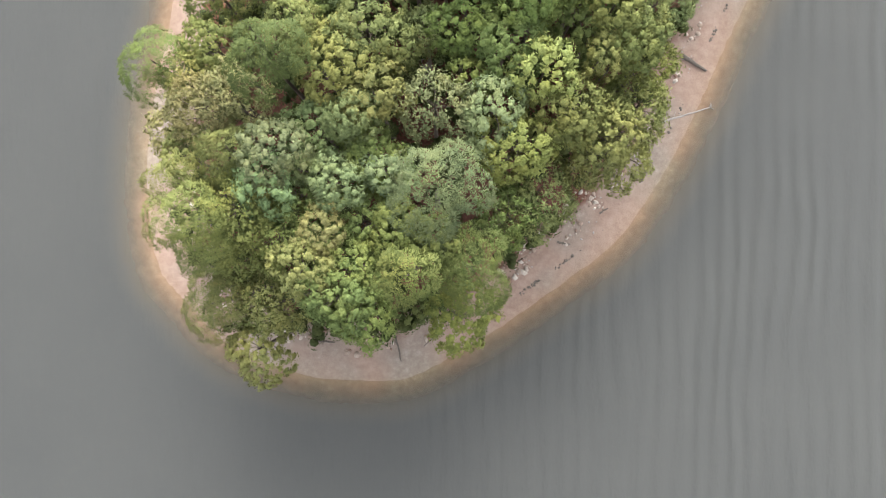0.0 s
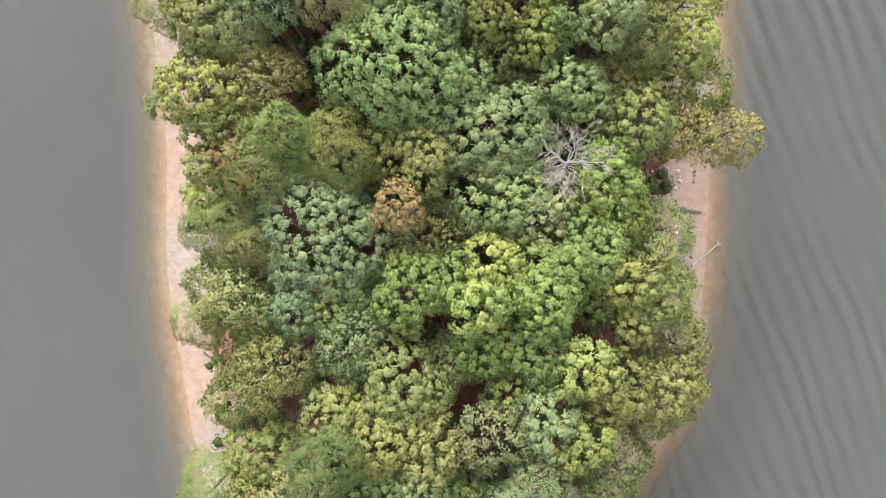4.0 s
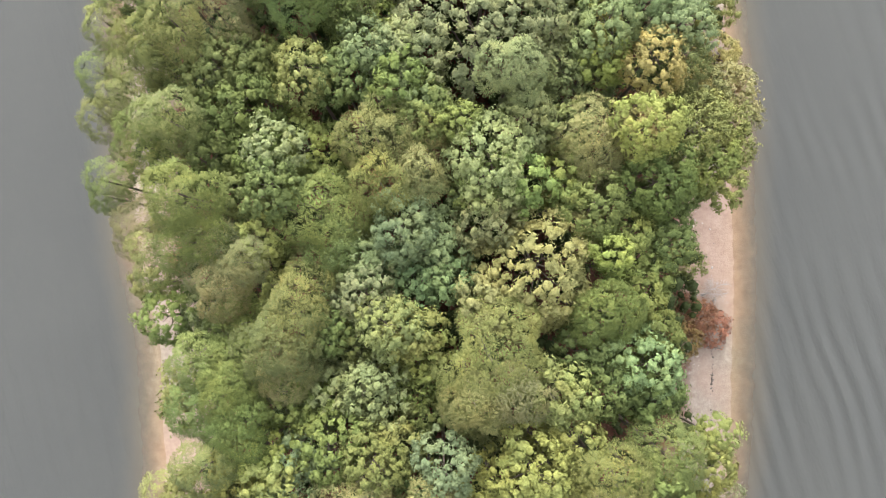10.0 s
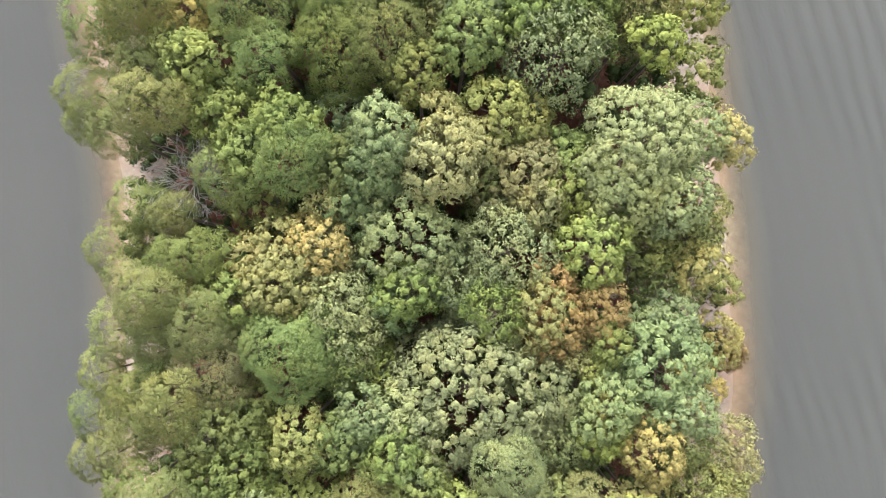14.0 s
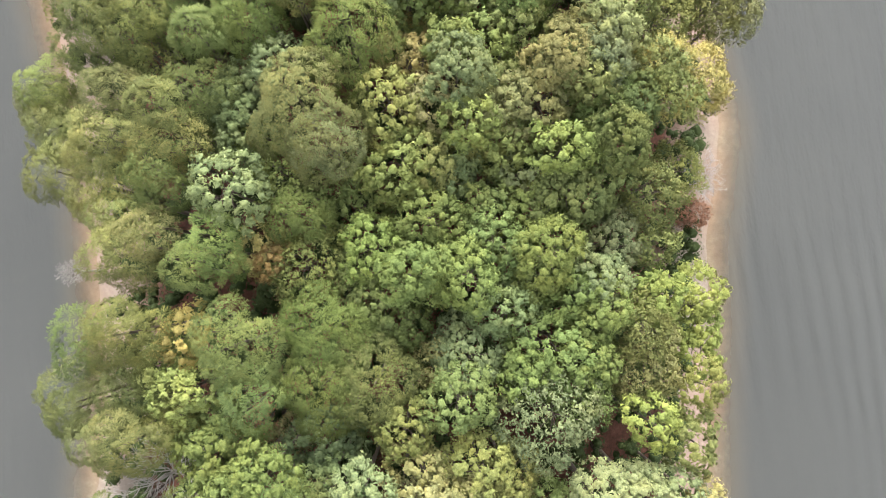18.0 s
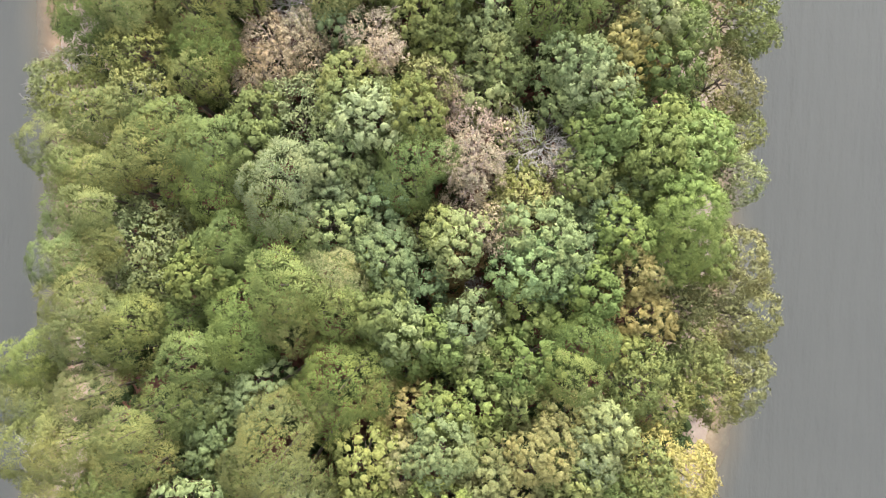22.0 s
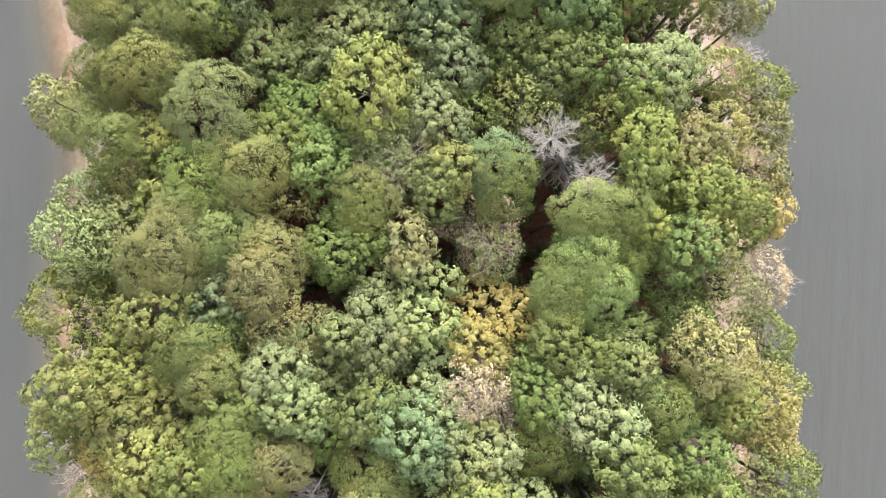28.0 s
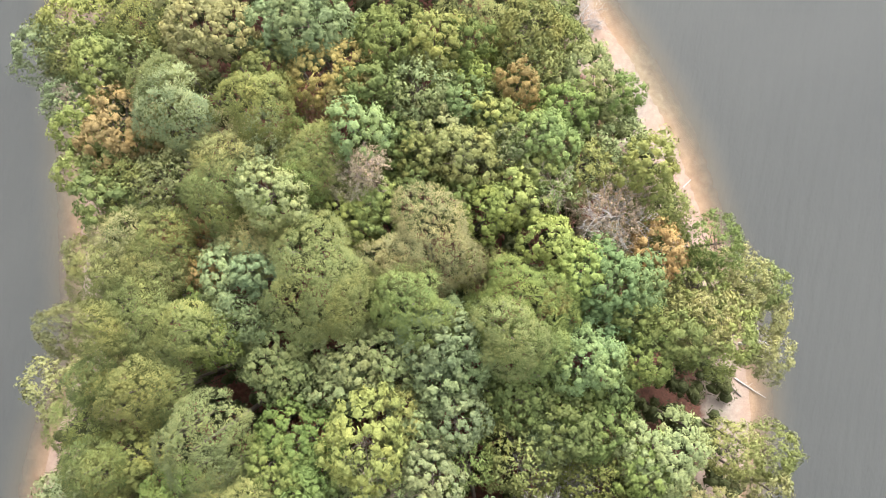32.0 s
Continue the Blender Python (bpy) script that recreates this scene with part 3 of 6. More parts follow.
# the southern tip
tree("pine", -20.3, 12.6, 20.4, 2.20, "G")
tree("oak", -16.1, 13.7, 20.8, 2.06, "O")
tree("feathery", -17.5, 11.6, 20.5, 1.87, "O")
tree("feathery", -14.6, 10.1, 21.7, 2.05, "T")
tree("feathery", -16.5, 9.0, 22.3, 2.48, "T")
tree("feathery", -18.9, 8.4, 20.0, 1.65, "T")
tree("pine", -14.8, 6.0, 22.4, 1.75, "Y")
tree("oak", -17.4, 5.8, 21.1, 1.92, "O")
tree("pine", -18.1, 4.1, 22.8, 1.45, "O")
tree("pine", -16.8, 1.7, 24.1, 2.02, "Y")
tree("pine", -16.3, -0.2, 22.1, 1.69, "O")
tree("pine", -16.6, -4.2, 18.9, 2.27, "O")
tree("oak", -13.7, -7.7, 16.9, 2.58, "Y")
tree("pine", -11.5, 11.9, 25.1, 2.17, "D")
tree("oak", -10.2, 14.5, 22.5, 1.86, "Y")
tree("oak", -8.9, 15.6, 20.4, 1.95, "D")
tree("oak", -5.5, 14.7, 22.6, 3.13, "O")
tree("feathery", -1.4, 15.2, 20.0, 1.79, "S")
tree("oak", 1.2, 15.3, 21.6, 1.90, "G")
tree("oak", 4.0, 13.8, 22.0, 2.53, "G")
tree("oak", 10.6, 13.2, 21.2, 1.06, "Y")
tree("oak", 6.5, 11.9, 22.8, 1.64, "L")
tree("oak", -7.1, 12.3, 22.5, 2.85, "Y")
tree("oak", -4.8, 10.1, 22.6, 1.65, "Y")
tree("feathery", -0.8, 9.6, 22.2, 2.17, "S")
tree("oak", 1.3, 11.9, 20.2, 1.30, "G")
tree("oak", 3.1, 9.3, 22.0, 2.10, "S")
tree("oak", 4.9, 7.2, 21.2, 2.35, "L")
tree("oak", 8.3, 9.4, 21.9, 2.10, "O")
tree("feathery", 13.7, 12.7, 18.3, 3.11, "Y")
tree("oak", 11.4, 8.0, 20.2, 2.18, "O")
tree("feathery", 10.8, 6.9, 18.8, 1.94, "O")
tree("feathery", 6.4, 3.9, 18.3, 3.11, "O")
tree("feathery", 4.5, 2.4, 18.9, 2.18, "D")
tree("oak", -8.6, 7.9, 20.9, 2.59, "B")
tree("oak", -6.3, 8.7, 22.4, 1.66, "B")
tree("oak", -9.1, 5.2, 20.8, 1.50, "B")
tree("oak", -11.6, 6.1, 23.5, 1.95, "S")
tree("oak", -12.1, 4.2, 22.9, 1.64, "E")
tree("oak", -10.2, 3.3, 20.0, 2.19, "D")
tree("oak", -7.3, 4.3, 22.4, 1.66, "B")
tree("oak", -5.1, 6.4, 21.1, 2.36, "G")
tree("oak", -3.7, 4.7, 22.0, 1.25, "B")
tree("pine", -0.6, 3.8, 23.6, 3.30, "B")
tree("oak", -5.7, 1.8, 20.1, 2.63, "G")
tree("oak", -3.3, 1.4, 21.8, 1.68, "Y")
tree("feathery", -11.4, 0.6, 20.8, 2.56, "G")
tree("feathery", -14.0, 2.4, 22.2, 2.03, "O")
tree("feathery", -14.0, -0.2, 19.6, 2.39, "O")
tree("oak", -9.4, -1.6, 22.5, 1.87, "O")
tree("feathery", -15.0, -3.5, 17.7, 2.99, "O")
tree("feathery", -12.2, -4.2, 18.6, 2.19, "O")
tree("oak", -6.7, -1.6, 21.0, 2.58, "G")
tree("oak", -7.3, -3.4, 22.3, 2.09, "G")
tree("oak", -5.6, -4.5, 20.6, 1.95, "G")
tree("pine", -2.4, -1.8, 24.0, 1.61, "O")
tree("oak", -1.9, -0.1, 21.8, 1.47, "G")
tree("pine", 2.0, -1.5, 21.3, 2.51, "D")
tree("oak", -0.5, 0.2, 21.7, 1.47, "D")
tree("oak", 1.4, -5.2, 16.9, 2.24, "L")
tree("oak", -3.1, -5.9, 6.0, 1.42, "D")
tree("feathery", 0.2, -3.8, 10.0, 1.72, "G")
tree("oak", -8.4, 1.0, 21.8, 1.26, "T")

# north of the tip
tree("oak", -10.7, 37.7, 23.6, 2.23, "O")
tree("oak", -13.5, 38.9, 20.0, 1.31, "O")
tree("oak", -10.5, 35.2, 22.9, 1.85, "D")
tree("oak", -10.5, 39.7, 22.0, 1.46, "G")
tree("feathery", -7.0, 36.9, 22.5, 2.70, "T")
tree("feathery", -7.5, 38.9, 21.5, 1.83, "O")
tree("pine", -7.1, 33.1, 23.6, 2.04, "G")
tree("oak", -10.2, 33.1, 22.9, 1.56, "A")
tree("pine", -9.2, 31.5, 23.7, 1.62, "O")
tree("oak", -12.6, 31.5, 21.4, 1.61, "L")
tree("oak", -12.1, 33.0, 22.8, 1.02, "O")
tree("pine", -12.8, 29.2, 22.2, 2.11, "D")
tree("pine", -11.8, 27.3, 22.1, 1.68, "O")
tree("feathery", -15.3, 25.8, 19.5, 2.15, "G")
tree("feathery", -13.4, 24.3, 22.6, 1.56, "S")
tree("pine", -16.2, 23.7, 21.9, 1.69, "O")
tree("feathery", -13.3, 22.3, 20.4, 1.87, "G")
tree("oak", -20.1, 20.8, 5.0, 1.73, "R")
tree("feathery", -16.4, 18.0, 19.8, 2.38, "O")
tree("feathery", -13.1, 19.1, 21.8, 2.51, "O")
tree("pine", -3.8, 31.2, 22.7, 2.51, "Y")
tree("oak", -0.1, 30.3, 21.3, 2.13, "O")
tree("oak", 1.4, 28.5, 23.3, 1.83, "O")
tree("oak", 1.8, 31.2, 21.3, 1.91, "G")
tree("oak", -6.9, 25.9, 23.3, 5.11, "B")
tree("oak", 6.3, 28.4, 23.3, 3.81, "S")
tree("oak", 5.8, 24.3, 22.6, 3.78, "S")
tree("oak", 7.8, 22.4, 22.5, 2.16, "S")
tree("bare", 10.1, 25.0, 23.0, 2.18, "S")
tree("oak", 12.6, 29.8, 22.1, 1.88, "S")
tree("oak", 13.1, 28.3, 21.2, 1.92, "S")
tree("oak", 15.7, 28.9, 20.6, 1.94, "O")
tree("oak", 15.6, 26.0, 22.4, 2.08, "O")
tree("feathery", 20.6, 26.9, 19.4, 2.89, "Y")
tree("feathery", 23.1, 23.3, 17.5, 2.24, "K")
tree("feathery", 19.7, 24.7, 19.2, 2.41, "K")
tree("feathery", 19.2, 29.0, 20.6, 2.34, "T")
tree("feathery", 17.6, 29.7, 20.8, 1.85, "O")
tree("oak", 13.5, 24.2, 21.8, 1.47, "G")
tree("oak", 12.3, 22.8, 22.8, 2.27, "G")
tree("oak", 12.0, 20.6, 22.1, 2.43, "G")
tree("oak", 9.8, 19.0, 22.7, 2.49, "G")
tree("oak", 6.8, 18.4, 23.2, 2.67, "G")
tree("oak", 9.0, 16.6, 20.8, 2.59, "D")
tree("oak", 5.4, 17.0, 24.2, 1.79, "G")
tree("oak", 11.1, 16.3, 22.6, 1.65, "O")
tree("feathery", 15.6, 18.5, 19.3, 1.91, "S")
tree("feathery", 13.4, 16.3, 21.6, 1.82, "O")
tree("oak", 12.7, 14.2, 21.5, 1.69, "D")
tree("feathery", 13.8, 10.4, 18.3, 2.32, "Y")
tree("feathery", 13.0, 7.0, 17.2, 2.26, "Y")
tree("feathery", 10.7, 9.5, 20.1, 1.41, "O")
tree("oak", -1.3, 26.1, 23.5, 1.21, "A")
tree("feathery", -0.1, 23.7, 21.1, 2.55, "O")
tree("oak", 3.2, 20.2, 22.8, 1.73, "L")
tree("oak", 1.4, 18.3, 24.3, 1.59, "L")
tree("oak", 3.7, 19.1, 20.8, 1.28, "Y")
tree("oak", -2.4, 20.7, 22.9, 2.48, "G")
tree("oak", -0.1, 20.7, 21.9, 1.46, "G")
tree("oak", -5.8, 21.4, 21.2, 1.92, "G")
tree("oak", -8.1, 21.4, 21.2, 1.70, "L")
tree("oak", -9.9, 22.4, 22.3, 1.66, "B")
tree("feathery", -7.3, 19.2, 21.8, 2.74, "S")

# the emerald oaks
tree("oak", -8.5, 51.4, 21.3, 1.27, "O")
tree("pine", -4.8, 48.2, 24.9, 1.78, "G")
tree("oak", -4.7, 45.6, 23.4, 1.82, "L")
tree("oak", -4.3, 44.2, 23.9, 1.60, "Y")
tree("oak", -6.4, 45.1, 23.4, 1.41, "Y")
tree("pine", -7.4, 46.4, 24.6, 1.79, "O")
tree("feathery", -4.8, 42.1, 24.0, 2.38, "B")
tree("oak", -9.0, 44.0, 23.1, 2.05, "O")
tree("pine", -11.4, 44.7, 22.0, 1.47, "Y")
tree("oak", -8.9, 41.9, 23.4, 1.83, "O")
tree("pine", -7.0, 40.5, 22.9, 1.99, "S")
tree("oak", -2.1, 48.7, 22.8, 1.85, "G")
tree("oak", 0.1, 45.4, 24.1, 2.20, "G")
tree("pine", 0.7, 40.5, 25.0, 2.99, "T")
tree("oak", 2.5, 43.8, 24.8, 1.77, "O")
tree("oak", 3.9, 44.1, 23.0, 1.63, "O")
tree("oak", 5.9, 45.5, 21.4, 1.69, "D")
tree("oak", 6.7, 42.3, 25.2, 1.75, "B")
tree("pine", 4.9, 40.1, 25.1, 1.77, "T")
tree("oak", 10.7, 44.2, 21.3, 2.70, "O")
tree("oak", 9.2, 38.7, 22.5, 2.29, "Y")
tree("oak", 11.9, 40.4, 24.9, 2.36, "Y")
tree("oak", 13.5, 38.6, 22.2, 2.30, "Y")
tree("oak", 11.6, 36.1, 22.6, 2.07, "Y")
tree("oak", 11.6, 33.7, 22.4, 1.74, "L")
tree("oak", 8.5, 36.2, 22.4, 1.87, "Y")
tree("feathery", 8.6, 34.0, 20.8, 1.86, "O")
tree("oak", 15.1, 41.1, 23.3, 2.04, "O")
tree("pine", 16.5, 38.7, 25.1, 1.97, "O")
tree("pine", 16.0, 36.1, 24.5, 1.89, "T")
tree("pine", 20.8, 38.3, 22.8, 2.50, "G")
tree("oak", 19.3, 36.0, 23.0, 2.05, "G")
tree("oak", 23.4, 36.5, 21.0, 1.71, "Y")
tree("oak", 24.6, 38.1, 20.6, 1.29, "Y")
tree("oak", 18.7, 34.8, 21.0, 2.14, "S")
tree("oak", 15.9, 33.0, 24.9, 1.76, "S")
tree("oak", 14.0, 34.0, 23.7, 1.61, "D")
tree("oak", 22.0, 32.7, 20.7, 2.07, "L")
tree("oak", 21.1, 29.9, 22.0, 1.67, "L")
tree("thin", 28.2, 29.2, 8.0, 1.21, "S")
tree("feathery", 17.9, 31.0, 23.2, 1.76, "O")
tree("oak", 9.3, 32.6, 19.9, 1.31, "D")
tree("oak", 0.1, 47.9, 22.5, 1.65, "G")
tree("oak", -2.0, 45.1, 22.6, 1.65, "B")
tree("oak", 5.6, 36.8, 23.4, 1.41, "B")

# the narrow waist, south
tree("pine", -6.5, 70.3, 23.2, 1.85, "O")
tree("pine", -9.0, 70.1, 21.5, 1.36, "O")
tree("pine", -6.0, 67.7, 23.8, 2.03, "G")
tree("pine", -3.4, 67.3, 26.7, 1.70, "O")
tree("pine", -8.7, 65.2, 24.1, 1.28, "G")
tree("pine", -9.9, 64.8, 21.2, 1.07, "D")
tree("pine", -5.8, 66.7, 23.2, 1.64, "O")
tree("pine", -3.5, 62.5, 27.6, 1.85, "Y")
tree("pine", -5.2, 62.3, 23.5, 1.84, "O")
tree("pine", -8.3, 62.3, 22.4, 1.67, "T")
tree("pine", -7.3, 60.0, 23.5, 1.84, "O")
tree("pine", -4.5, 60.0, 25.0, 1.77, "G")
tree("oak", 0.1, 67.3, 25.0, 2.35, "D")
tree("oak", -1.3, 65.8, 24.2, 2.20, "D")
tree("oak", -2.8, 63.7, 22.4, 1.24, "D")
tree("oak", 0.8, 64.3, 24.2, 1.79, "G")
tree("oak", -0.6, 62.3, 23.8, 1.81, "D")
tree("oak", 1.2, 62.0, 25.6, 1.73, "D")
tree("oak", 3.3, 64.3, 22.3, 2.64, "Y")
tree("oak", 1.8, 63.1, 22.3, 1.66, "Y")
tree("oak", 1.9, 64.4, 25.1, 1.36, "S")
tree("pine", 3.3, 59.6, 24.3, 2.92, "G")
tree("pine", 5.1, 59.0, 22.1, 1.68, "O")
tree("pine", 3.7, 57.3, 23.7, 1.62, "G")
tree("pine", 8.3, 63.0, 24.8, 2.39, "O")
tree("pine", 7.8, 60.2, 25.7, 1.54, "O")
tree("pine", 11.1, 62.2, 23.6, 2.25, "T")
tree("pine", 10.2, 60.0, 25.1, 1.37, "T")
tree("oak", 11.7, 63.8, 24.5, 1.78, "D")
tree("pine", 9.8, 65.0, 23.8, 1.62, "O")
tree("oak", 7.7, 61.2, 17.0, 0.92, "R")
tree("oak", 13.6, 62.5, 25.3, 1.16, "G")
tree("oak", 14.7, 59.7, 25.7, 2.52, "S")
tree("oak", 14.1, 58.7, 24.4, 1.78, "G")
tree("oak", 17.7, 61.8, 24.0, 2.00, "S")
tree("oak", 16.5, 58.2, 24.6, 1.57, "G")
tree("oak", 20.0, 60.6, 23.3, 1.62, "O")
tree("pine", 21.4, 59.8, 24.5, 2.00, "T")
tree("pine", 21.5, 58.2, 23.5, 1.84, "T")
tree("oak", 18.9, 57.7, 23.3, 1.54, "L")
tree("oak", 19.1, 56.3, 23.0, 1.02, "L")
tree("oak", 24.5, 59.1, 26.6, 1.69, "L")
tree("oak", 25.2, 59.0, 23.1, 1.42, "K")
tree("feathery", 28.1, 58.5, 23.6, 2.63, "O")
tree("feathery", 30.4, 57.9, 22.1, 2.26, "Y")
tree("oak", 28.9, 56.3, 22.5, 2.08, "G")
tree("oak", 24.8, 55.7, 24.7, 1.97, "D")
tree("oak", 26.5, 54.3, 20.9, 1.93, "D")
tree("oak", 29.7, 54.6, 21.7, 1.26, "Y")
tree("oak", 20.4, 55.3, 24.3, 1.79, "D")
tree("oak", 20.9, 56.8, 20.5, 1.29, "D")
tree("oak", 10.3, 58.2, 22.3, 2.29, "B")
tree("oak", 8.3, 57.5, 24.6, 1.77, "B")
tree("oak", 9.9, 55.8, 23.2, 2.04, "B")
tree("oak", 8.1, 53.9, 22.3, 2.42, "E")
tree("oak", 10.0, 53.6, 22.8, 1.44, "E")
tree("oak", 13.7, 56.3, 24.2, 1.67, "T")
tree("oak", 11.8, 51.4, 23.8, 1.40, "T")
tree("oak", 22.1, 52.8, 23.1, 1.84, "L")
tree("oak", 22.7, 50.9, 21.9, 2.10, "L")
tree("oak", 22.3, 49.0, 22.3, 1.45, "L")
tree("oak", 20.6, 52.3, 23.8, 1.20, "L")
tree("pine", 19.4, 48.6, 24.3, 2.00, "G")
tree("oak", 18.1, 46.5, 22.2, 2.09, "D")
tree("oak", 20.2, 46.3, 21.4, 2.13, "D")
tree("oak", 21.0, 44.5, 23.3, 2.24, "E")
tree("oak", 18.6, 43.7, 22.7, 2.06, "D")
tree("oak", 20.9, 42.6, 22.5, 1.65, "D")
tree("oak", 22.4, 46.3, 22.5, 1.23, "D")
tree("oak", 24.7, 51.5, 23.3, 1.01, "D")
tree("feathery", 31.2, 48.8, 6.0, 1.35, "O")
tree("feathery", 31.5, 43.4, 3.0, 1.80, "R")
tree("feathery", 32.9, 42.1, 2.5, 1.55, "R")
tree("feathery", 29.1, 41.9, 5.0, 1.56, "A")
tree("pine", 11.4, 47.8, 25.1, 3.52, "Y")
tree("pine", 9.6, 45.6, 25.1, 1.77, "T")
tree("pine", 12.4, 45.4, 25.0, 1.57, "T")
tree("oak", 14.4, 44.7, 24.5, 1.58, "O")
tree("oak", 15.7, 43.9, 23.8, 1.40, "Y")
tree("pine", -3.8, 58.8, 24.2, 2.01, "T")
tree("feathery", -2.8, 59.2, 22.4, 2.24, "T")
tree("oak", -0.6, 59.3, 23.9, 1.52, "L")
tree("oak", -1.7, 56.4, 22.9, 1.43, "Y")
tree("pine", -3.4, 56.7, 25.0, 1.77, "T")
tree("pine", -1.4, 57.8, 25.5, 1.16, "T")
tree("pine", 1.3, 55.5, 23.5, 2.14, "O")
tree("pine", 0.6, 54.0, 25.6, 1.55, "O")
tree("oak", 5.1, 55.8, 23.5, 2.13, "S")
tree("oak", 4.9, 53.9, 24.1, 1.80, "S")
tree("oak", 5.8, 51.7, 25.2, 1.75, "O")
tree("oak", 6.9, 50.7, 24.0, 1.60, "O")
tree("oak", 7.1, 49.2, 23.0, 1.63, "Y")
tree("oak", 5.6, 50.4, 22.7, 1.44, "Y")
tree("oak", -7.9, 56.1, 22.3, 1.87, "G")
tree("oak", -14.5, 60.0, 8.0, 1.37, "O")
tree("feathery", -5.4, 55.7, 22.2, 1.80, "S")
tree("feathery", -5.6, 53.9, 22.0, 2.03, "O")
tree("pine", -3.3, 54.3, 23.2, 2.06, "G")
tree("pine", -1.0, 52.4, 25.9, 2.33, "O")
tree("pine", -1.5, 50.8, 24.2, 1.81, "T")
tree("pine", -6.3, 52.6, 24.2, 1.81, "G")
tree("pine", -4.1, 51.6, 24.4, 2.00, "G")
tree("oak", 2.2, 50.3, 20.6, 1.94, "S")
tree("oak", 3.6, 48.4, 23.8, 2.01, "S")
tree("oak", 1.2, 48.4, 22.7, 1.64, "S")
tree("oak", 4.1, 46.7, 22.7, 1.64, "S")
tree("feathery", 6.2, 47.6, 22.2, 2.02, "G")
tree("feathery", -1.6, 49.2, 21.1, 2.31, "S")
tree("pine", -4.9, 50.4, 25.1, 1.77, "G")
tree("pine", -6.8, 49.8, 23.5, 2.14, "G")
tree("feathery", -9.1, 49.9, 20.1, 1.65, "D")
tree("feathery", -12.1, 61.7, 4.0, 1.39, "R")
tree("oak", 2.6, 53.2, 22.2, 1.45, "B")
tree("oak", 3.4, 51.5, 23.2, 1.22, "D")
tree("oak", 1.9, 52.3, 23.9, 1.20, "D")

# the pale oaks
tree("pine", -3.4, 93.4, 22.8, 2.50, "O")
tree("pine", -5.3, 92.6, 20.5, 1.30, "O")
tree("pine", 0.8, 90.9, 26.5, 1.90, "O")
tree("pine", -2.3, 90.9, 23.0, 1.86, "O")
tree("oak", 3.2, 91.1, 23.3, 1.42, "L")
tree("oak", 2.3, 91.7, 23.3, 1.21, "Y")
tree("oak", 5.6, 88.9, 24.8, 2.16, "G")
tree("oak", 6.0, 86.8, 25.0, 1.56, "G")
tree("oak", 5.1, 90.4, 23.9, 1.60, "G")
tree("pine", 8.6, 86.4, 26.3, 2.22, "G")
tree("oak", 8.8, 88.0, 26.4, 1.51, "G")
tree("bare", 0.4, 87.2, 19.5, 2.90, "S")
tree("pine", -2.0, 85.4, 23.3, 1.64, "O")
tree("pine", 4.1, 86.0, 24.3, 1.60, "G")
tree("pine", 0.3, 84.2, 24.1, 1.20, "O")
tree("oak", 5.3, 84.3, 22.5, 1.65, "O")
tree("feathery", 5.2, 88.1, 14.0, 1.59, "R")
tree("feathery", 7.3, 87.4, 14.0, 1.86, "T")
tree("feathery", 9.7, 82.8, 23.6, 1.30, "T")
tree("oak", 11.9, 88.5, 21.3, 2.13, "B")
tree("oak", 11.8, 86.0, 22.7, 2.06, "B")
tree("oak", 14.4, 85.8, 26.3, 1.70, "B")
tree("oak", 13.6, 84.3, 25.2, 1.75, "B")
tree("oak", 10.8, 84.9, 24.5, 1.38, "D")
tree("oak", 18.0, 85.9, 24.8, 2.17, "T")
tree("oak", 17.7, 83.6, 26.2, 2.10, "T")
tree("oak", 19.7, 84.2, 24.7, 1.77, "T")
tree("oak", 16.6, 84.9, 24.0, 1.19, "T")
tree("oak", 20.2, 82.9, 22.7, 1.86, "Y")
tree("oak", 21.8, 86.2, 24.1, 2.00, "Y")
tree("oak", 23.5, 85.3, 23.3, 1.83, "Y")
tree("oak", 22.8, 81.6, 23.5, 2.92, "T")
tree("oak", 23.3, 79.7, 23.8, 1.60, "T")
tree("oak", 26.1, 82.1, 22.6, 2.17, "G")
tree("oak", 25.3, 80.0, 23.7, 1.61, "G")
tree("oak", 30.0, 81.7, 26.7, 3.51, "S")
tree("oak", 33.3, 81.6, 24.2, 3.02, "S")
tree("oak", 28.8, 79.3, 25.6, 2.72, "S")
tree("oak", 31.4, 78.3, 25.4, 2.33, "S")
tree("oak", 36.8, 81.0, 22.5, 1.32, "K")
tree("oak", 34.0, 78.0, 15.0, 1.06, "V")
tree("oak", 26.0, 76.0, 24.9, 2.20, "L")
tree("oak", 29.5, 75.0, 22.2, 1.45, "Y")
tree("thin", 29.8, 74.7, 14.0, 2.30, "P")
tree("thin", 34.8, 71.0, 10.0, 2.06, "P")
tree("feathery", 32.6, 75.3, 22.3, 2.25, "O")
tree("feathery", 34.2, 76.6, 21.4, 1.83, "O")
tree("feathery", 31.9, 73.4, 21.1, 2.08, "O")
tree("oak", 32.9, 73.2, 22.6, 1.44, "K")
tree("feathery", 30.3, 72.6, 21.4, 1.83, "D")
tree("oak", 40.1, 69.8, 7.0, 1.39, "Y")
tree("oak", 11.2, 82.7, 23.8, 1.40, "B")
tree("oak", 4.5, 80.2, 23.3, 1.29, "K")
tree("oak", 6.4, 79.9, 24.6, 2.38, "T")
tree("oak", 5.7, 78.2, 24.6, 1.98, "T")
tree("oak", 8.7, 80.3, 24.4, 1.78, "K")
tree("oak", 8.7, 79.5, 23.2, 1.63, "T")
tree("oak", 2.2, 80.5, 23.3, 1.92, "D")
tree("oak", 2.4, 78.1, 24.4, 1.78, "G")
tree("pine", 0.5, 81.1, 25.0, 1.77, "G")
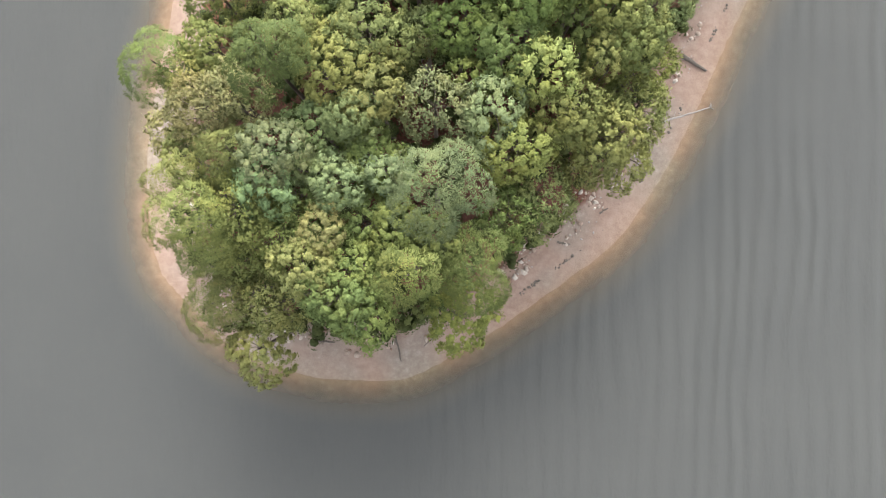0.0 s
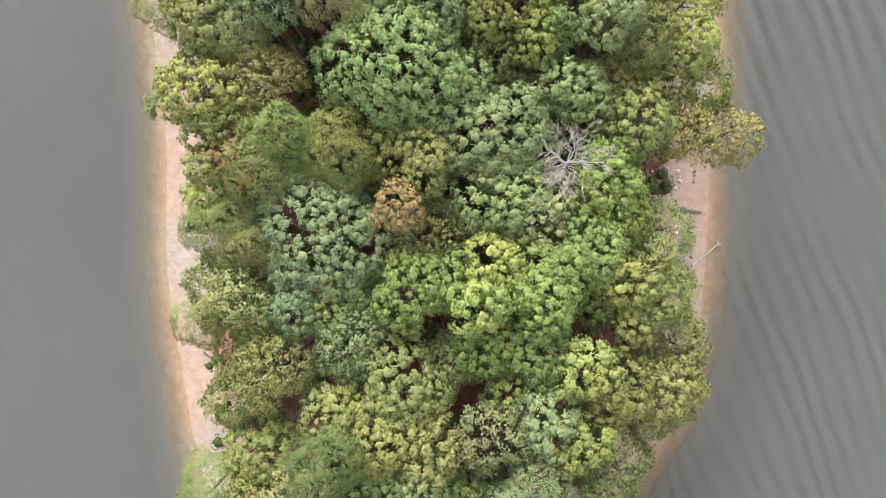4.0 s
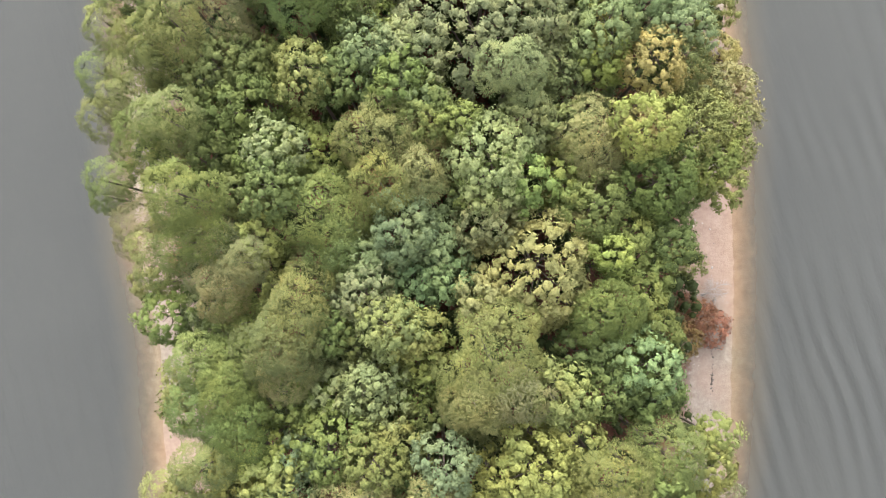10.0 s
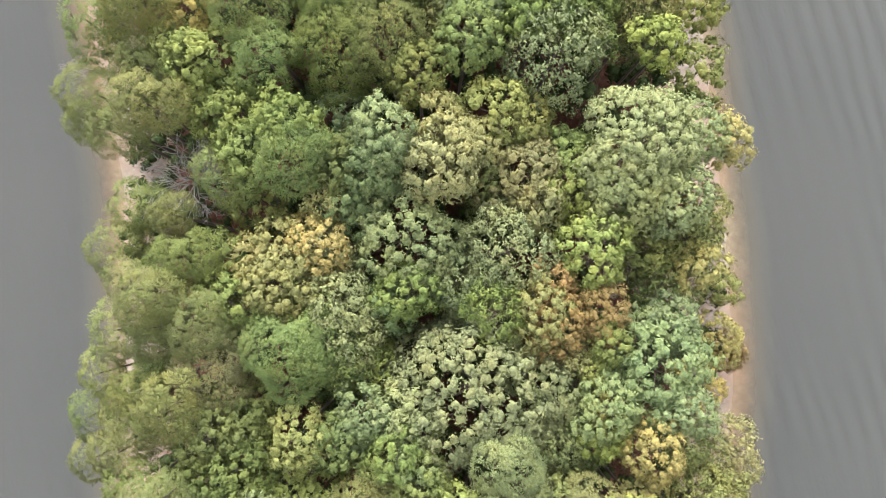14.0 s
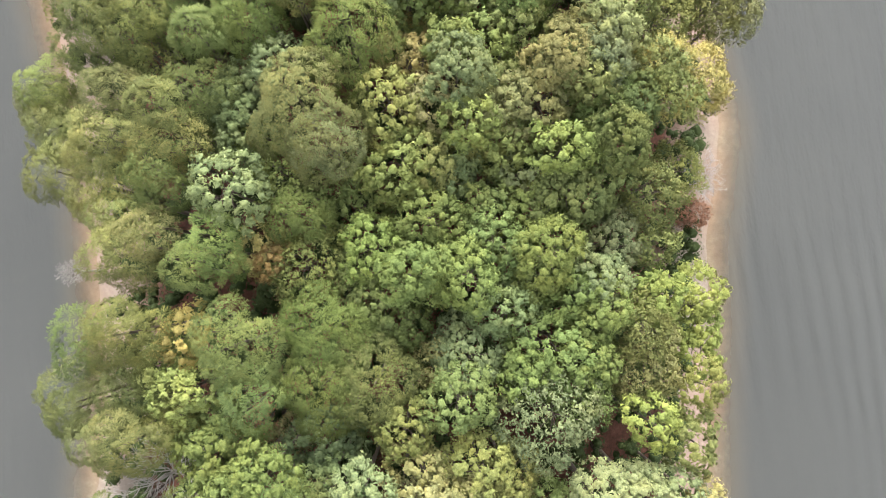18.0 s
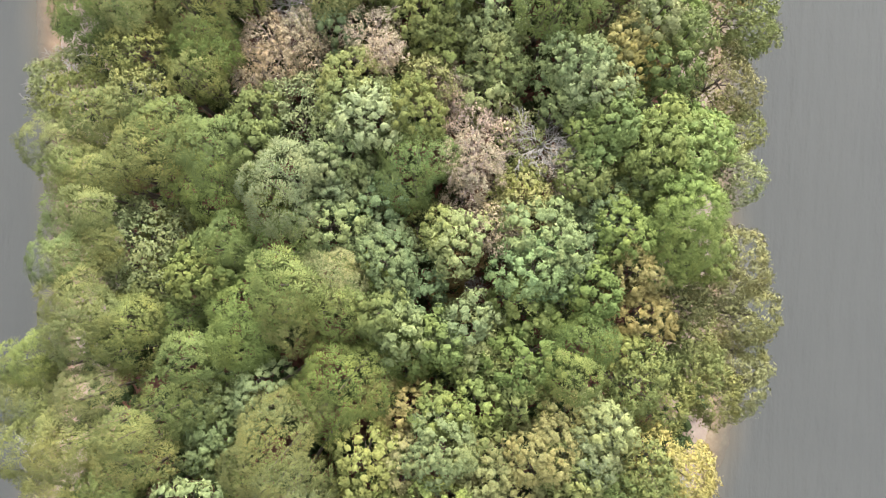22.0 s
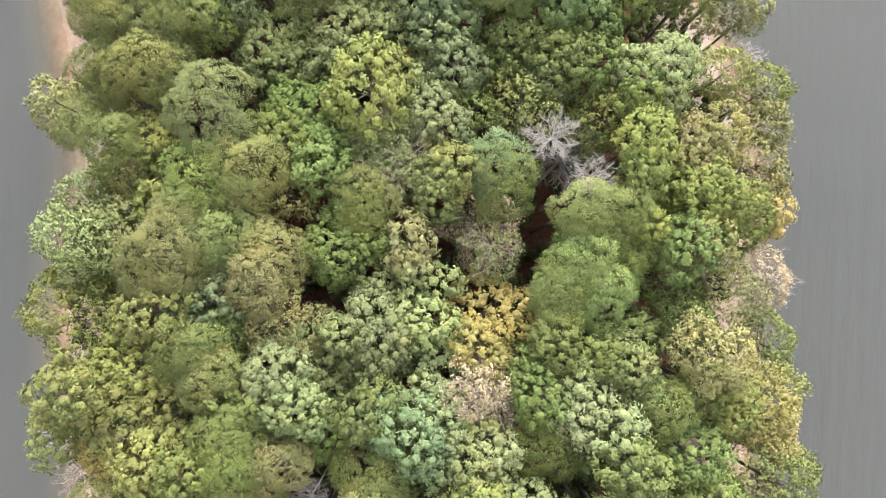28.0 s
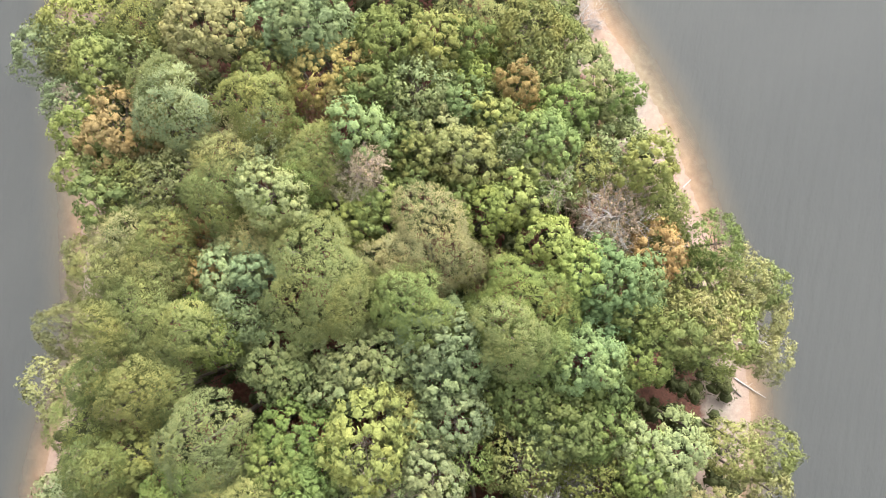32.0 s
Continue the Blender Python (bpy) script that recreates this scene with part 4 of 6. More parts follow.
tree("pine", -1.1, 83.5, 22.2, 1.47, "O")
tree("pine", -1.1, 80.8, 21.8, 1.27, "O")
tree("pine", -3.9, 82.8, 23.8, 1.54, "O")
tree("pine", -3.3, 81.1, 24.2, 1.20, "O")
tree("pine", -1.5, 79.0, 26.6, 1.90, "O")
tree("pine", -2.0, 79.9, 25.5, 1.36, "T")
tree("oak", 0.2, 76.5, 15.0, 1.94, "E")
tree("pine", -4.9, 77.9, 23.6, 1.63, "O")
tree("pine", -2.2, 77.5, 24.9, 1.78, "O")
tree("pine", -2.7, 75.9, 23.2, 1.64, "G")
tree("pine", 0.8, 77.0, 25.9, 1.73, "O")
tree("pine", 0.5, 74.2, 24.5, 2.88, "T")
tree("pine", -6.6, 75.5, 22.7, 1.32, "Y")
tree("pine", -4.5, 73.8, 23.7, 1.70, "O")
tree("pine", -8.3, 72.9, 21.5, 1.49, "G")
tree("pine", -5.6, 72.2, 22.9, 1.86, "O")
tree("pine", -3.2, 72.0, 24.4, 1.80, "O")
tree("pine", -1.4, 72.7, 26.6, 1.51, "O")
tree("feathery", 6.9, 76.6, 22.5, 2.47, "G")
tree("feathery", 9.0, 76.3, 24.2, 2.15, "S")
tree("feathery", 7.5, 74.9, 23.7, 2.18, "G")
tree("pine", 5.5, 73.9, 25.8, 2.45, "G")
tree("feathery", 9.2, 74.4, 23.7, 2.29, "S")
tree("feathery", 9.8, 72.0, 21.7, 2.28, "G")
tree("feathery", 8.3, 72.8, 23.2, 1.98, "G")
tree("oak", 12.1, 75.5, 23.0, 1.63, "B")
tree("oak", 13.7, 76.1, 23.8, 1.81, "G")
tree("feathery", 17.1, 76.0, 23.2, 2.20, "S")
tree("feathery", 18.4, 75.1, 21.6, 2.05, "G")
tree("feathery", 20.6, 77.1, 24.7, 2.93, "S")
tree("feathery", 20.8, 79.2, 21.2, 1.84, "S")
tree("feathery", 18.8, 73.5, 24.8, 1.91, "G")
tree("oak", 21.5, 72.7, 24.9, 1.76, "T")
tree("oak", 22.4, 71.8, 24.4, 1.98, "A")
tree("oak", 25.5, 71.8, 24.3, 1.66, "A")
tree("feathery", 23.7, 70.8, 22.3, 1.79, "T")
tree("oak", 22.9, 74.3, 23.5, 1.41, "A")
tree("feathery", 22.7, 69.9, 23.5, 1.30, "T")
tree("oak", 25.4, 69.8, 24.5, 1.18, "D")
tree("oak", 29.5, 69.9, 23.6, 2.02, "S")
tree("oak", 28.7, 64.9, 24.8, 1.76, "S")
tree("oak", 24.2, 66.2, 25.2, 1.75, "B")
tree("oak", 24.1, 68.4, 23.0, 0.81, "L")
tree("oak", 38.7, 65.5, 8.0, 1.93, "K")
tree("oak", 39.8, 64.0, 6.0, 1.42, "A")
tree("oak", 35.6, 62.4, 9.0, 1.89, "K")
tree("oak", 8.9, 69.0, 24.0, 2.10, "B")
tree("oak", 26.6, 63.0, 25.0, 1.76, "K")
tree("oak", 24.0, 64.4, 23.8, 1.40, "L")
tree("oak", 24.3, 65.4, 23.9, 1.20, "O")
tree("thin", 26.6, 61.3, 16.0, 1.84, "R")
tree("feathery", 30.7, 60.2, 20.4, 2.35, "T")
tree("feathery", 32.7, 60.0, 20.1, 2.12, "T")
tree("feathery", 28.3, 62.8, 24.0, 1.72, "O")
tree("feathery", 22.2, 63.0, 20.8, 2.56, "S")
tree("feathery", 21.1, 64.7, 22.9, 1.99, "S")
tree("oak", 4.9, 68.7, 24.5, 1.78, "Y")
tree("oak", 1.0, 70.7, 23.1, 2.05, "D")
tree("oak", -0.4, 70.2, 24.7, 1.97, "D")
tree("oak", 1.4, 68.8, 23.3, 1.62, "D")
tree("oak", 4.9, 71.6, 14.0, 1.73, "D")
tree("oak", 10.8, 66.4, 24.9, 1.56, "D")
tree("oak", 11.5, 65.4, 24.1, 1.39, "B")
tree("oak", 7.1, 67.7, 23.8, 1.40, "D")
tree("pine", 17.3, 64.5, 26.8, 1.81, "S")

# pines past the pale oaks
tree("pine", -2.1, 97.3, 24.6, 1.59, "G")
tree("pine", 1.6, 97.5, 27.0, 2.07, "O")
tree("pine", -0.2, 96.8, 24.1, 2.01, "O")
tree("pine", 0.5, 93.9, 24.6, 1.79, "O")
tree("oak", 4.4, 96.7, 25.1, 1.36, "K")
tree("oak", 4.2, 93.5, 25.4, 2.13, "L")
tree("oak", 2.7, 94.9, 24.2, 1.59, "Y")
tree("pine", 7.8, 96.0, 26.5, 2.61, "G")
tree("pine", 8.3, 92.5, 25.6, 1.94, "G")
tree("oak", 17.7, 95.5, 23.1, 1.71, "D")
tree("oak", 22.0, 93.3, 23.8, 2.54, "S")
tree("oak", 21.0, 91.0, 25.5, 1.93, "G")
tree("feathery", 20.1, 92.8, 22.8, 1.55, "T")
tree("oak", 27.5, 93.2, 25.0, 2.97, "G")
tree("oak", 29.6, 92.7, 24.4, 2.08, "G")
tree("oak", 25.6, 91.7, 24.5, 1.38, "G")
tree("feathery", 26.8, 89.2, 25.1, 3.13, "S")
tree("feathery", 28.7, 90.2, 23.7, 1.95, "G")
tree("feathery", 33.6, 91.9, 23.5, 2.64, "T")
tree("feathery", 32.9, 90.4, 21.5, 2.06, "O")
tree("oak", 37.5, 92.0, 21.8, 2.11, "L")
tree("oak", 36.8, 89.8, 23.6, 1.20, "Y")
tree("oak", 32.9, 88.0, 24.9, 1.36, "L")
tree("oak", 36.0, 86.0, 23.0, 1.63, "Y")
tree("oak", 17.5, 89.5, 24.9, 1.76, "O")

# the green hollow
tree("pine", -3.1, 111.5, 23.2, 1.94, "O")
tree("pine", -2.5, 108.1, 24.2, 2.22, "O")
tree("pine", -3.4, 112.9, 22.6, 1.45, "D")
tree("pine", 1.0, 109.4, 26.3, 2.22, "O")
tree("pine", 0.7, 106.4, 25.0, 2.49, "O")
tree("pine", 1.3, 104.6, 25.3, 1.76, "O")
tree("pine", 2.6, 102.7, 26.2, 2.11, "T")
tree("pine", 1.3, 102.3, 26.2, 1.53, "O")
tree("pine", 4.7, 108.6, 26.3, 2.33, "O")
tree("pine", 4.2, 106.9, 26.1, 1.92, "D")
tree("oak", 9.0, 109.1, 22.9, 1.72, "G")
tree("oak", 7.1, 110.8, 22.8, 1.43, "D")
tree("pine", 14.6, 107.5, 26.8, 1.89, "S")
tree("oak", 8.5, 105.4, 26.9, 2.16, "B")
tree("feathery", 12.2, 105.7, 24.4, 2.14, "G")
tree("pine", 12.2, 103.7, 24.6, 1.79, "G")
tree("pine", 7.1, 102.0, 26.4, 1.91, "G")
tree("pine", 5.8, 100.9, 26.1, 1.34, "G")
tree("oak", 9.0, 101.9, 23.2, 1.46, "K")
tree("oak", 9.9, 100.9, 23.2, 1.01, "A")
tree("feathery", 12.3, 100.4, 23.3, 2.54, "O")
tree("oak", 15.8, 103.9, 21.5, 2.68, "G")
tree("oak", 16.6, 100.9, 24.7, 1.86, "G")
tree("oak", 19.3, 106.1, 25.0, 2.15, "Y")
tree("oak", 21.1, 105.9, 24.9, 1.36, "Y")
tree("oak", 21.9, 104.8, 23.3, 1.42, "B")
tree("oak", 20.6, 102.4, 25.0, 1.76, "G")
tree("oak", 19.7, 100.3, 24.2, 1.88, "G")
tree("oak", 24.1, 102.8, 23.5, 2.03, "G")
tree("oak", 24.5, 100.5, 24.7, 1.97, "G")
tree("oak", 22.5, 98.5, 26.0, 1.71, "G")
tree("oak", 25.0, 98.6, 22.7, 1.64, "G")
tree("oak", 26.9, 105.1, 22.6, 1.65, "S")
tree("oak", 27.4, 102.3, 22.7, 1.86, "G")
tree("oak", 27.5, 99.3, 26.7, 1.88, "G")
tree("oak", 27.1, 97.5, 24.1, 1.80, "G")
tree("oak", 29.5, 102.8, 24.5, 1.98, "D")
tree("oak", 31.7, 103.7, 23.8, 2.22, "D")
tree("oak", 28.9, 98.0, 23.3, 1.62, "G")
tree("oak", 32.7, 99.7, 22.4, 2.42, "S")
tree("oak", 30.7, 97.3, 24.6, 1.78, "S")
tree("feathery", 35.2, 102.5, 23.7, 1.95, "O")
tree("feathery", 38.2, 104.1, 20.6, 1.86, "Y")
tree("feathery", 35.2, 99.4, 22.2, 1.57, "O")
tree("feathery", 43.3, 102.4, 6.0, 1.35, "R")
tree("feathery", 45.2, 101.7, 4.0, 1.26, "R")
tree("bare", 46.3, 105.0, 5.0, 2.05, "S")
tree("oak", 37.2, 94.8, 22.4, 2.29, "L")
tree("oak", 34.7, 95.6, 24.2, 1.39, "L")
tree("thin", 17.0, 99.8, 12.0, 1.01, "V")
tree("oak", 24.6, 96.1, 24.6, 1.77, "B")

# the eastern bulge
tree("pine", 0.1, 120.4, 27.2, 1.68, "D")
tree("pine", 0.8, 118.3, 27.3, 1.48, "O")
tree("pine", 1.6, 116.9, 27.4, 1.95, "O")
tree("pine", 0.3, 115.5, 25.2, 1.57, "O")
tree("feathery", 4.4, 119.3, 24.2, 1.94, "O")
tree("pine", 3.4, 116.6, 25.9, 1.93, "O")
tree("feathery", 4.3, 122.4, 21.7, 1.82, "O")
tree("pine", 6.4, 117.1, 23.9, 1.94, "G")
tree("pine", 7.7, 115.2, 26.5, 1.32, "G")
tree("oak", 8.4, 121.2, 25.2, 1.55, "G")
tree("pine", 11.0, 117.9, 25.9, 3.00, "G")
tree("pine", 10.0, 116.2, 25.5, 1.95, "G")
tree("pine", 13.4, 117.9, 26.2, 1.53, "O")
tree("pine", 13.1, 120.1, 27.8, 1.65, "G")
tree("pine", 16.1, 119.3, 26.1, 2.12, "G")
tree("pine", 15.4, 120.8, 25.7, 1.55, "O")
tree("oak", 20.9, 120.4, 23.8, 2.01, "B")
tree("oak", 20.2, 118.0, 26.1, 1.52, "B")
tree("oak", 18.9, 118.9, 26.6, 1.31, "D")
tree("oak", 18.1, 121.3, 24.1, 1.39, "G")
tree("oak", 23.8, 122.7, 17.0, 1.30, "A")
tree("pine", 17.0, 114.1, 26.5, 3.02, "G")
tree("oak", 20.5, 113.1, 24.1, 1.79, "K")
tree("oak", 20.7, 115.3, 21.8, 1.25, "K")
tree("oak", 21.5, 116.8, 24.4, 1.78, "D")
tree("oak", 22.6, 117.5, 25.4, 1.35, "D")
tree("oak", 19.0, 117.8, 23.0, 1.22, "D")
tree("oak", 24.8, 117.2, 24.0, 2.21, "S")
tree("oak", 24.4, 118.9, 25.3, 1.35, "S")
tree("oak", 28.2, 116.8, 25.0, 2.15, "G")
tree("oak", 27.8, 114.8, 24.5, 2.08, "O")
tree("oak", 25.3, 113.9, 24.0, 1.60, "G")
tree("oak", 28.4, 120.2, 24.7, 2.17, "G")
tree("oak", 30.2, 120.4, 24.6, 1.57, "G")
tree("pine", 31.6, 118.1, 26.1, 1.84, "G")
tree("pine", 30.8, 116.2, 27.4, 1.29, "G")
tree("oak", 35.7, 120.1, 23.3, 1.92, "K")
tree("oak", 34.2, 117.6, 23.9, 1.19, "Y")
tree("feathery", 40.2, 118.3, 21.2, 1.84, "O")
tree("feathery", 39.3, 120.9, 20.7, 1.86, "T")
tree("feathery", 35.5, 116.0, 24.4, 1.92, "Y")
tree("feathery", 37.2, 114.6, 22.6, 2.46, "O")
tree("feathery", 40.4, 116.7, 21.4, 1.83, "O")
tree("feathery", 43.8, 120.8, 20.0, 2.86, "T")
tree("feathery", 44.9, 118.0, 18.1, 2.71, "T")
tree("feathery", 41.6, 115.2, 21.2, 2.07, "O")
tree("feathery", 44.5, 116.0, 19.1, 1.92, "T")
tree("feathery", 38.3, 110.2, 23.9, 2.52, "K")
tree("feathery", 36.8, 108.7, 24.7, 1.70, "Y")
tree("feathery", 40.4, 109.4, 21.1, 1.61, "K")
tree("feathery", 36.5, 110.5, 24.6, 1.48, "O")
tree("pine", -3.0, 113.9, 23.7, 1.83, "G")
tree("pine", -3.9, 112.9, 23.0, 1.23, "O")
tree("pine", -2.1, 110.6, 23.2, 1.64, "O")
tree("pine", 1.7, 112.2, 26.0, 1.73, "T")
tree("pine", 5.2, 110.7, 27.8, 1.28, "O")
tree("pine", 6.7, 111.9, 25.0, 2.17, "G")
tree("feathery", 3.2, 114.9, 23.0, 1.54, "O")
tree("oak", 9.4, 112.4, 23.5, 1.82, "B")
tree("oak", 9.2, 110.5, 24.1, 2.00, "B")
tree("oak", 11.9, 113.1, 24.7, 1.77, "S")
tree("oak", 8.7, 109.1, 23.6, 1.41, "B")
tree("pine", 13.7, 109.6, 27.1, 3.41, "Y")
tree("oak", 18.8, 109.9, 25.7, 2.10, "Y")
tree("oak", 21.2, 109.8, 24.7, 1.37, "T")
tree("oak", 23.3, 111.2, 27.4, 1.74, "S")
tree("oak", 23.1, 113.1, 25.9, 1.33, "G")
tree("oak", 28.3, 109.3, 25.1, 2.81, "T")
tree("oak", 25.9, 110.6, 23.8, 1.60, "O")
tree("oak", 26.1, 109.1, 24.7, 1.37, "T")
tree("oak", 31.6, 112.8, 25.0, 2.16, "T")
tree("oak", 32.7, 111.5, 25.8, 1.92, "S")
tree("oak", 29.7, 111.4, 26.9, 1.68, "T")
tree("oak", 33.1, 113.2, 25.8, 1.53, "S")
tree("oak", 31.5, 110.1, 26.0, 1.52, "O")
tree("oak", 32.6, 108.9, 24.5, 1.98, "G")
tree("oak", 34.1, 108.4, 25.1, 1.84, "D")
tree("oak", 24.8, 107.5, 23.1, 2.05, "Y")
tree("oak", 23.5, 107.9, 26.7, 1.30, "G")
tree("oak", 26.1, 106.7, 23.7, 1.61, "G")
tree("oak", 31.7, 106.1, 23.2, 2.04, "G")
tree("oak", 29.2, 105.7, 26.3, 1.51, "G")
tree("oak", 32.8, 105.9, 26.9, 1.68, "D")
tree("oak", 22.5, 106.4, 23.6, 1.20, "S")
tree("oak", 16.9, 97.4, 23.7, 1.81, "D")
tree("oak", 18.9, 99.0, 27.8, 1.46, "G")
tree("oak", 20.8, 99.1, 24.5, 1.58, "G")
tree("feathery", 15.4, 99.1, 22.7, 1.78, "O")
tree("oak", 30.7, 95.4, 25.1, 1.95, "G")
tree("oak", 29.0, 96.5, 25.1, 1.55, "D")
tree("feathery", 33.2, 94.1, 24.6, 1.92, "O")

# the withered grove
tree("oak", -5.6, 141.7, 23.6, 1.41, "O")
tree("oak", -2.3, 141.1, 23.3, 2.57, "K")
tree("oak", 1.0, 140.9, 25.6, 2.44, "Y")
tree("oak", 3.7, 140.9, 26.7, 1.31, "D")
tree("pine", 6.3, 141.3, 26.6, 1.90, "G")
tree("pine", 8.9, 141.4, 26.0, 1.82, "T")
tree("pine", -0.1, 136.4, 27.0, 2.26, "G")
tree("pine", 1.4, 136.1, 27.0, 1.68, "O")
tree("pine", -2.5, 137.6, 24.4, 1.39, "O")
tree("pine", 6.2, 137.6, 26.6, 3.16, "O")
tree("pine", 6.2, 134.7, 25.3, 1.96, "G")
tree("pine", 6.1, 132.9, 25.4, 1.76, "O")
tree("oak", 0.9, 139.3, 22.6, 1.65, "D")
tree("feathery", 1.6, 135.5, 23.1, 2.21, "O")
tree("feathery", 2.0, 133.8, 25.8, 1.86, "O")
tree("oak", 9.6, 143.9, 13.0, 2.01, "E")
tree("pine", 15.0, 141.0, 25.3, 2.69, "O")
tree("pine", 14.6, 139.2, 25.8, 1.54, "T")
tree("bare", 10.7, 138.9, 22.0, 1.38, "S")
tree("thin", 10.7, 135.1, 23.8, 2.70, "P")
tree("thin", 12.4, 136.4, 23.5, 1.74, "P")
tree("thin", 9.6, 134.0, 23.1, 1.98, "P")
tree("thin", 16.7, 136.2, 24.6, 1.91, "P")
tree("thin", 17.8, 134.9, 25.6, 1.03, "P")
tree("oak", 14.6, 137.1, 24.2, 1.39, "B")
tree("oak", 20.2, 138.4, 24.6, 2.62, "Y")
tree("oak", 21.5, 140.1, 26.1, 1.52, "Y")
tree("oak", 21.5, 136.9, 23.4, 1.83, "Y")
tree("oak", 24.1, 139.2, 25.2, 1.95, "S")
tree("oak", 24.3, 136.9, 24.7, 2.07, "S")
tree("oak", 25.2, 135.6, 24.0, 1.80, "S")
tree("oak", 24.3, 133.8, 23.7, 1.61, "S")
tree("pine", 25.2, 143.8, 24.2, 2.54, "G")
tree("pine", 28.4, 139.1, 26.9, 2.17, "G")
tree("oak", 20.9, 142.8, 25.4, 2.04, "S")
tree("oak", 22.3, 143.1, 25.5, 1.15, "S")
tree("oak", 18.5, 142.1, 24.5, 1.38, "B")
tree("feathery", 33.0, 141.1, 23.2, 2.20, "S")
tree("oak", 31.7, 142.6, 24.9, 1.56, "G")
tree("oak", 35.1, 143.5, 24.2, 1.79, "G")
tree("oak", 36.3, 140.9, 23.5, 2.02, "G")
tree("oak", 34.7, 139.2, 26.1, 1.32, "S")
tree("oak", 28.9, 143.4, 23.8, 1.60, "D")
tree("oak", 30.1, 143.1, 26.7, 1.49, "D")
tree("feathery", 40.4, 146.5, 21.3, 2.77, "K")
tree("feathery", 38.4, 146.7, 21.8, 1.81, "Y")
tree("feathery", 41.4, 144.7, 20.7, 1.86, "K")
tree("feathery", 41.4, 141.7, 21.5, 2.90, "O")
tree("feathery", 44.5, 141.7, 17.7, 1.48, "O")
tree("feathery", 41.6, 137.7, 19.9, 2.90, "T")
tree("oak", 36.9, 138.3, 24.9, 1.36, "D")
tree("oak", 36.0, 136.1, 25.0, 1.56, "D")
tree("oak", 34.3, 136.8, 24.2, 1.79, "K")
tree("oak", 33.3, 137.8, 24.2, 1.39, "K")
tree("oak", 29.8, 135.6, 26.4, 1.89, "S")
tree("oak", 30.9, 134.3, 26.3, 1.98, "S")
tree("oak", 29.4, 133.7, 25.1, 1.55, "S")
tree("oak", 31.8, 136.3, 23.5, 1.62, "S")
tree("oak", 15.8, 133.4, 25.4, 1.74, "O")
tree("oak", 17.4, 131.8, 25.4, 1.74, "S")
tree("oak", 17.0, 130.5, 26.9, 1.49, "S")
tree("oak", 15.4, 131.9, 25.8, 1.14, "O")
tree("thin", 21.7, 134.0, 22.9, 1.77, "P")
tree("thin", 22.2, 132.9, 23.0, 1.10, "P")
tree("oak", 19.9, 131.5, 26.6, 1.69, "O")
tree("feathery", 20.6, 134.1, 24.2, 1.50, "T")
tree("feathery", 12.8, 130.4, 25.0, 2.80, "S")
tree("oak", 10.1, 130.4, 25.4, 1.54, "D")
tree("oak", 10.2, 128.2, 26.8, 1.49, "D")
tree("feathery", -4.5, 132.2, 21.9, 2.04, "S")
tree("feathery", -1.8, 130.6, 23.8, 2.17, "O")
tree("pine", 0.9, 129.4, 26.4, 1.60, "O")
tree("bare", -1.5, 134.1, 15.0, 1.49, "S")
tree("feathery", 2.7, 130.7, 26.3, 1.84, "O")
tree("bare", -9.5, 136.3, 12.0, 1.58, "S")
tree("pine", -2.7, 127.5, 25.5, 1.36, "O")
tree("pine", -0.9, 127.3, 25.7, 1.55, "O")
tree("pine", -0.8, 125.9, 26.1, 1.34, "O")
tree("pine", 0.9, 125.7, 26.2, 1.72, "O")
tree("pine", 0.0, 124.7, 25.6, 1.55, "O")
tree("pine", 3.7, 127.4, 26.5, 2.29, "O")
tree("pine", 4.5, 129.1, 26.3, 1.91, "G")
tree("pine", 1.7, 127.6, 24.9, 1.58, "O")
tree("pine", 7.6, 127.7, 27.0, 2.17, "G")
tree("pine", 8.1, 125.7, 25.9, 2.13, "G")
tree("pine", 6.4, 126.3, 25.0, 1.57, "G")
tree("pine", 20.1, 128.2, 25.9, 2.52, "G")
tree("oak", 15.3, 128.5, 25.8, 1.92, "B")
tree("oak", 15.1, 126.7, 25.2, 1.75, "B")
tree("oak", 17.0, 126.9, 24.3, 1.78, "S")
tree("oak", 17.9, 125.9, 24.6, 1.57, "B")
tree("oak", 14.4, 127.7, 26.0, 1.33, "S")
tree("thin", 24.2, 130.8, 23.9, 1.86, "P")
tree("thin", 23.9, 128.6, 25.5, 1.92, "P")
tree("thin", 24.6, 126.9, 22.3, 2.07, "P")
tree("thin", 25.7, 124.6, 24.8, 1.51, "P")
tree("feathery", 27.3, 126.1, 25.0, 1.90, "T")
tree("feathery", 27.2, 127.5, 24.5, 1.49, "O")
tree("bare", 28.3, 130.5, 24.1, 2.12, "S")
tree("thin", 29.4, 128.8, 23.7, 1.55, "P")
tree("thin", 26.7, 130.7, 23.6, 1.56, "S")
tree("oak", 31.8, 130.7, 25.2, 1.36, "G")
tree("oak", 32.4, 132.0, 26.3, 1.32, "G")
tree("oak", 30.9, 131.3, 25.4, 1.15, "D")
tree("oak", 36.0, 132.5, 25.1, 2.35, "G")
tree("oak", 35.2, 130.3, 25.7, 2.31, "G")
tree("oak", 37.5, 130.5, 25.3, 2.34, "G")
tree("oak", 39.0, 132.7, 22.8, 2.06, "G")
tree("feathery", 43.1, 134.1, 17.7, 2.48, "O")
tree("feathery", 42.9, 131.0, 19.3, 2.16, "S")
tree("oak", 34.9, 128.6, 23.6, 2.12, "B")
tree("oak", 32.8, 126.6, 24.0, 2.53, "B")
tree("oak", 33.8, 125.3, 25.6, 1.73, "G")
tree("oak", 30.9, 128.5, 25.1, 1.36, "D")
tree("pine", 37.5, 126.0, 26.1, 2.51, "G")
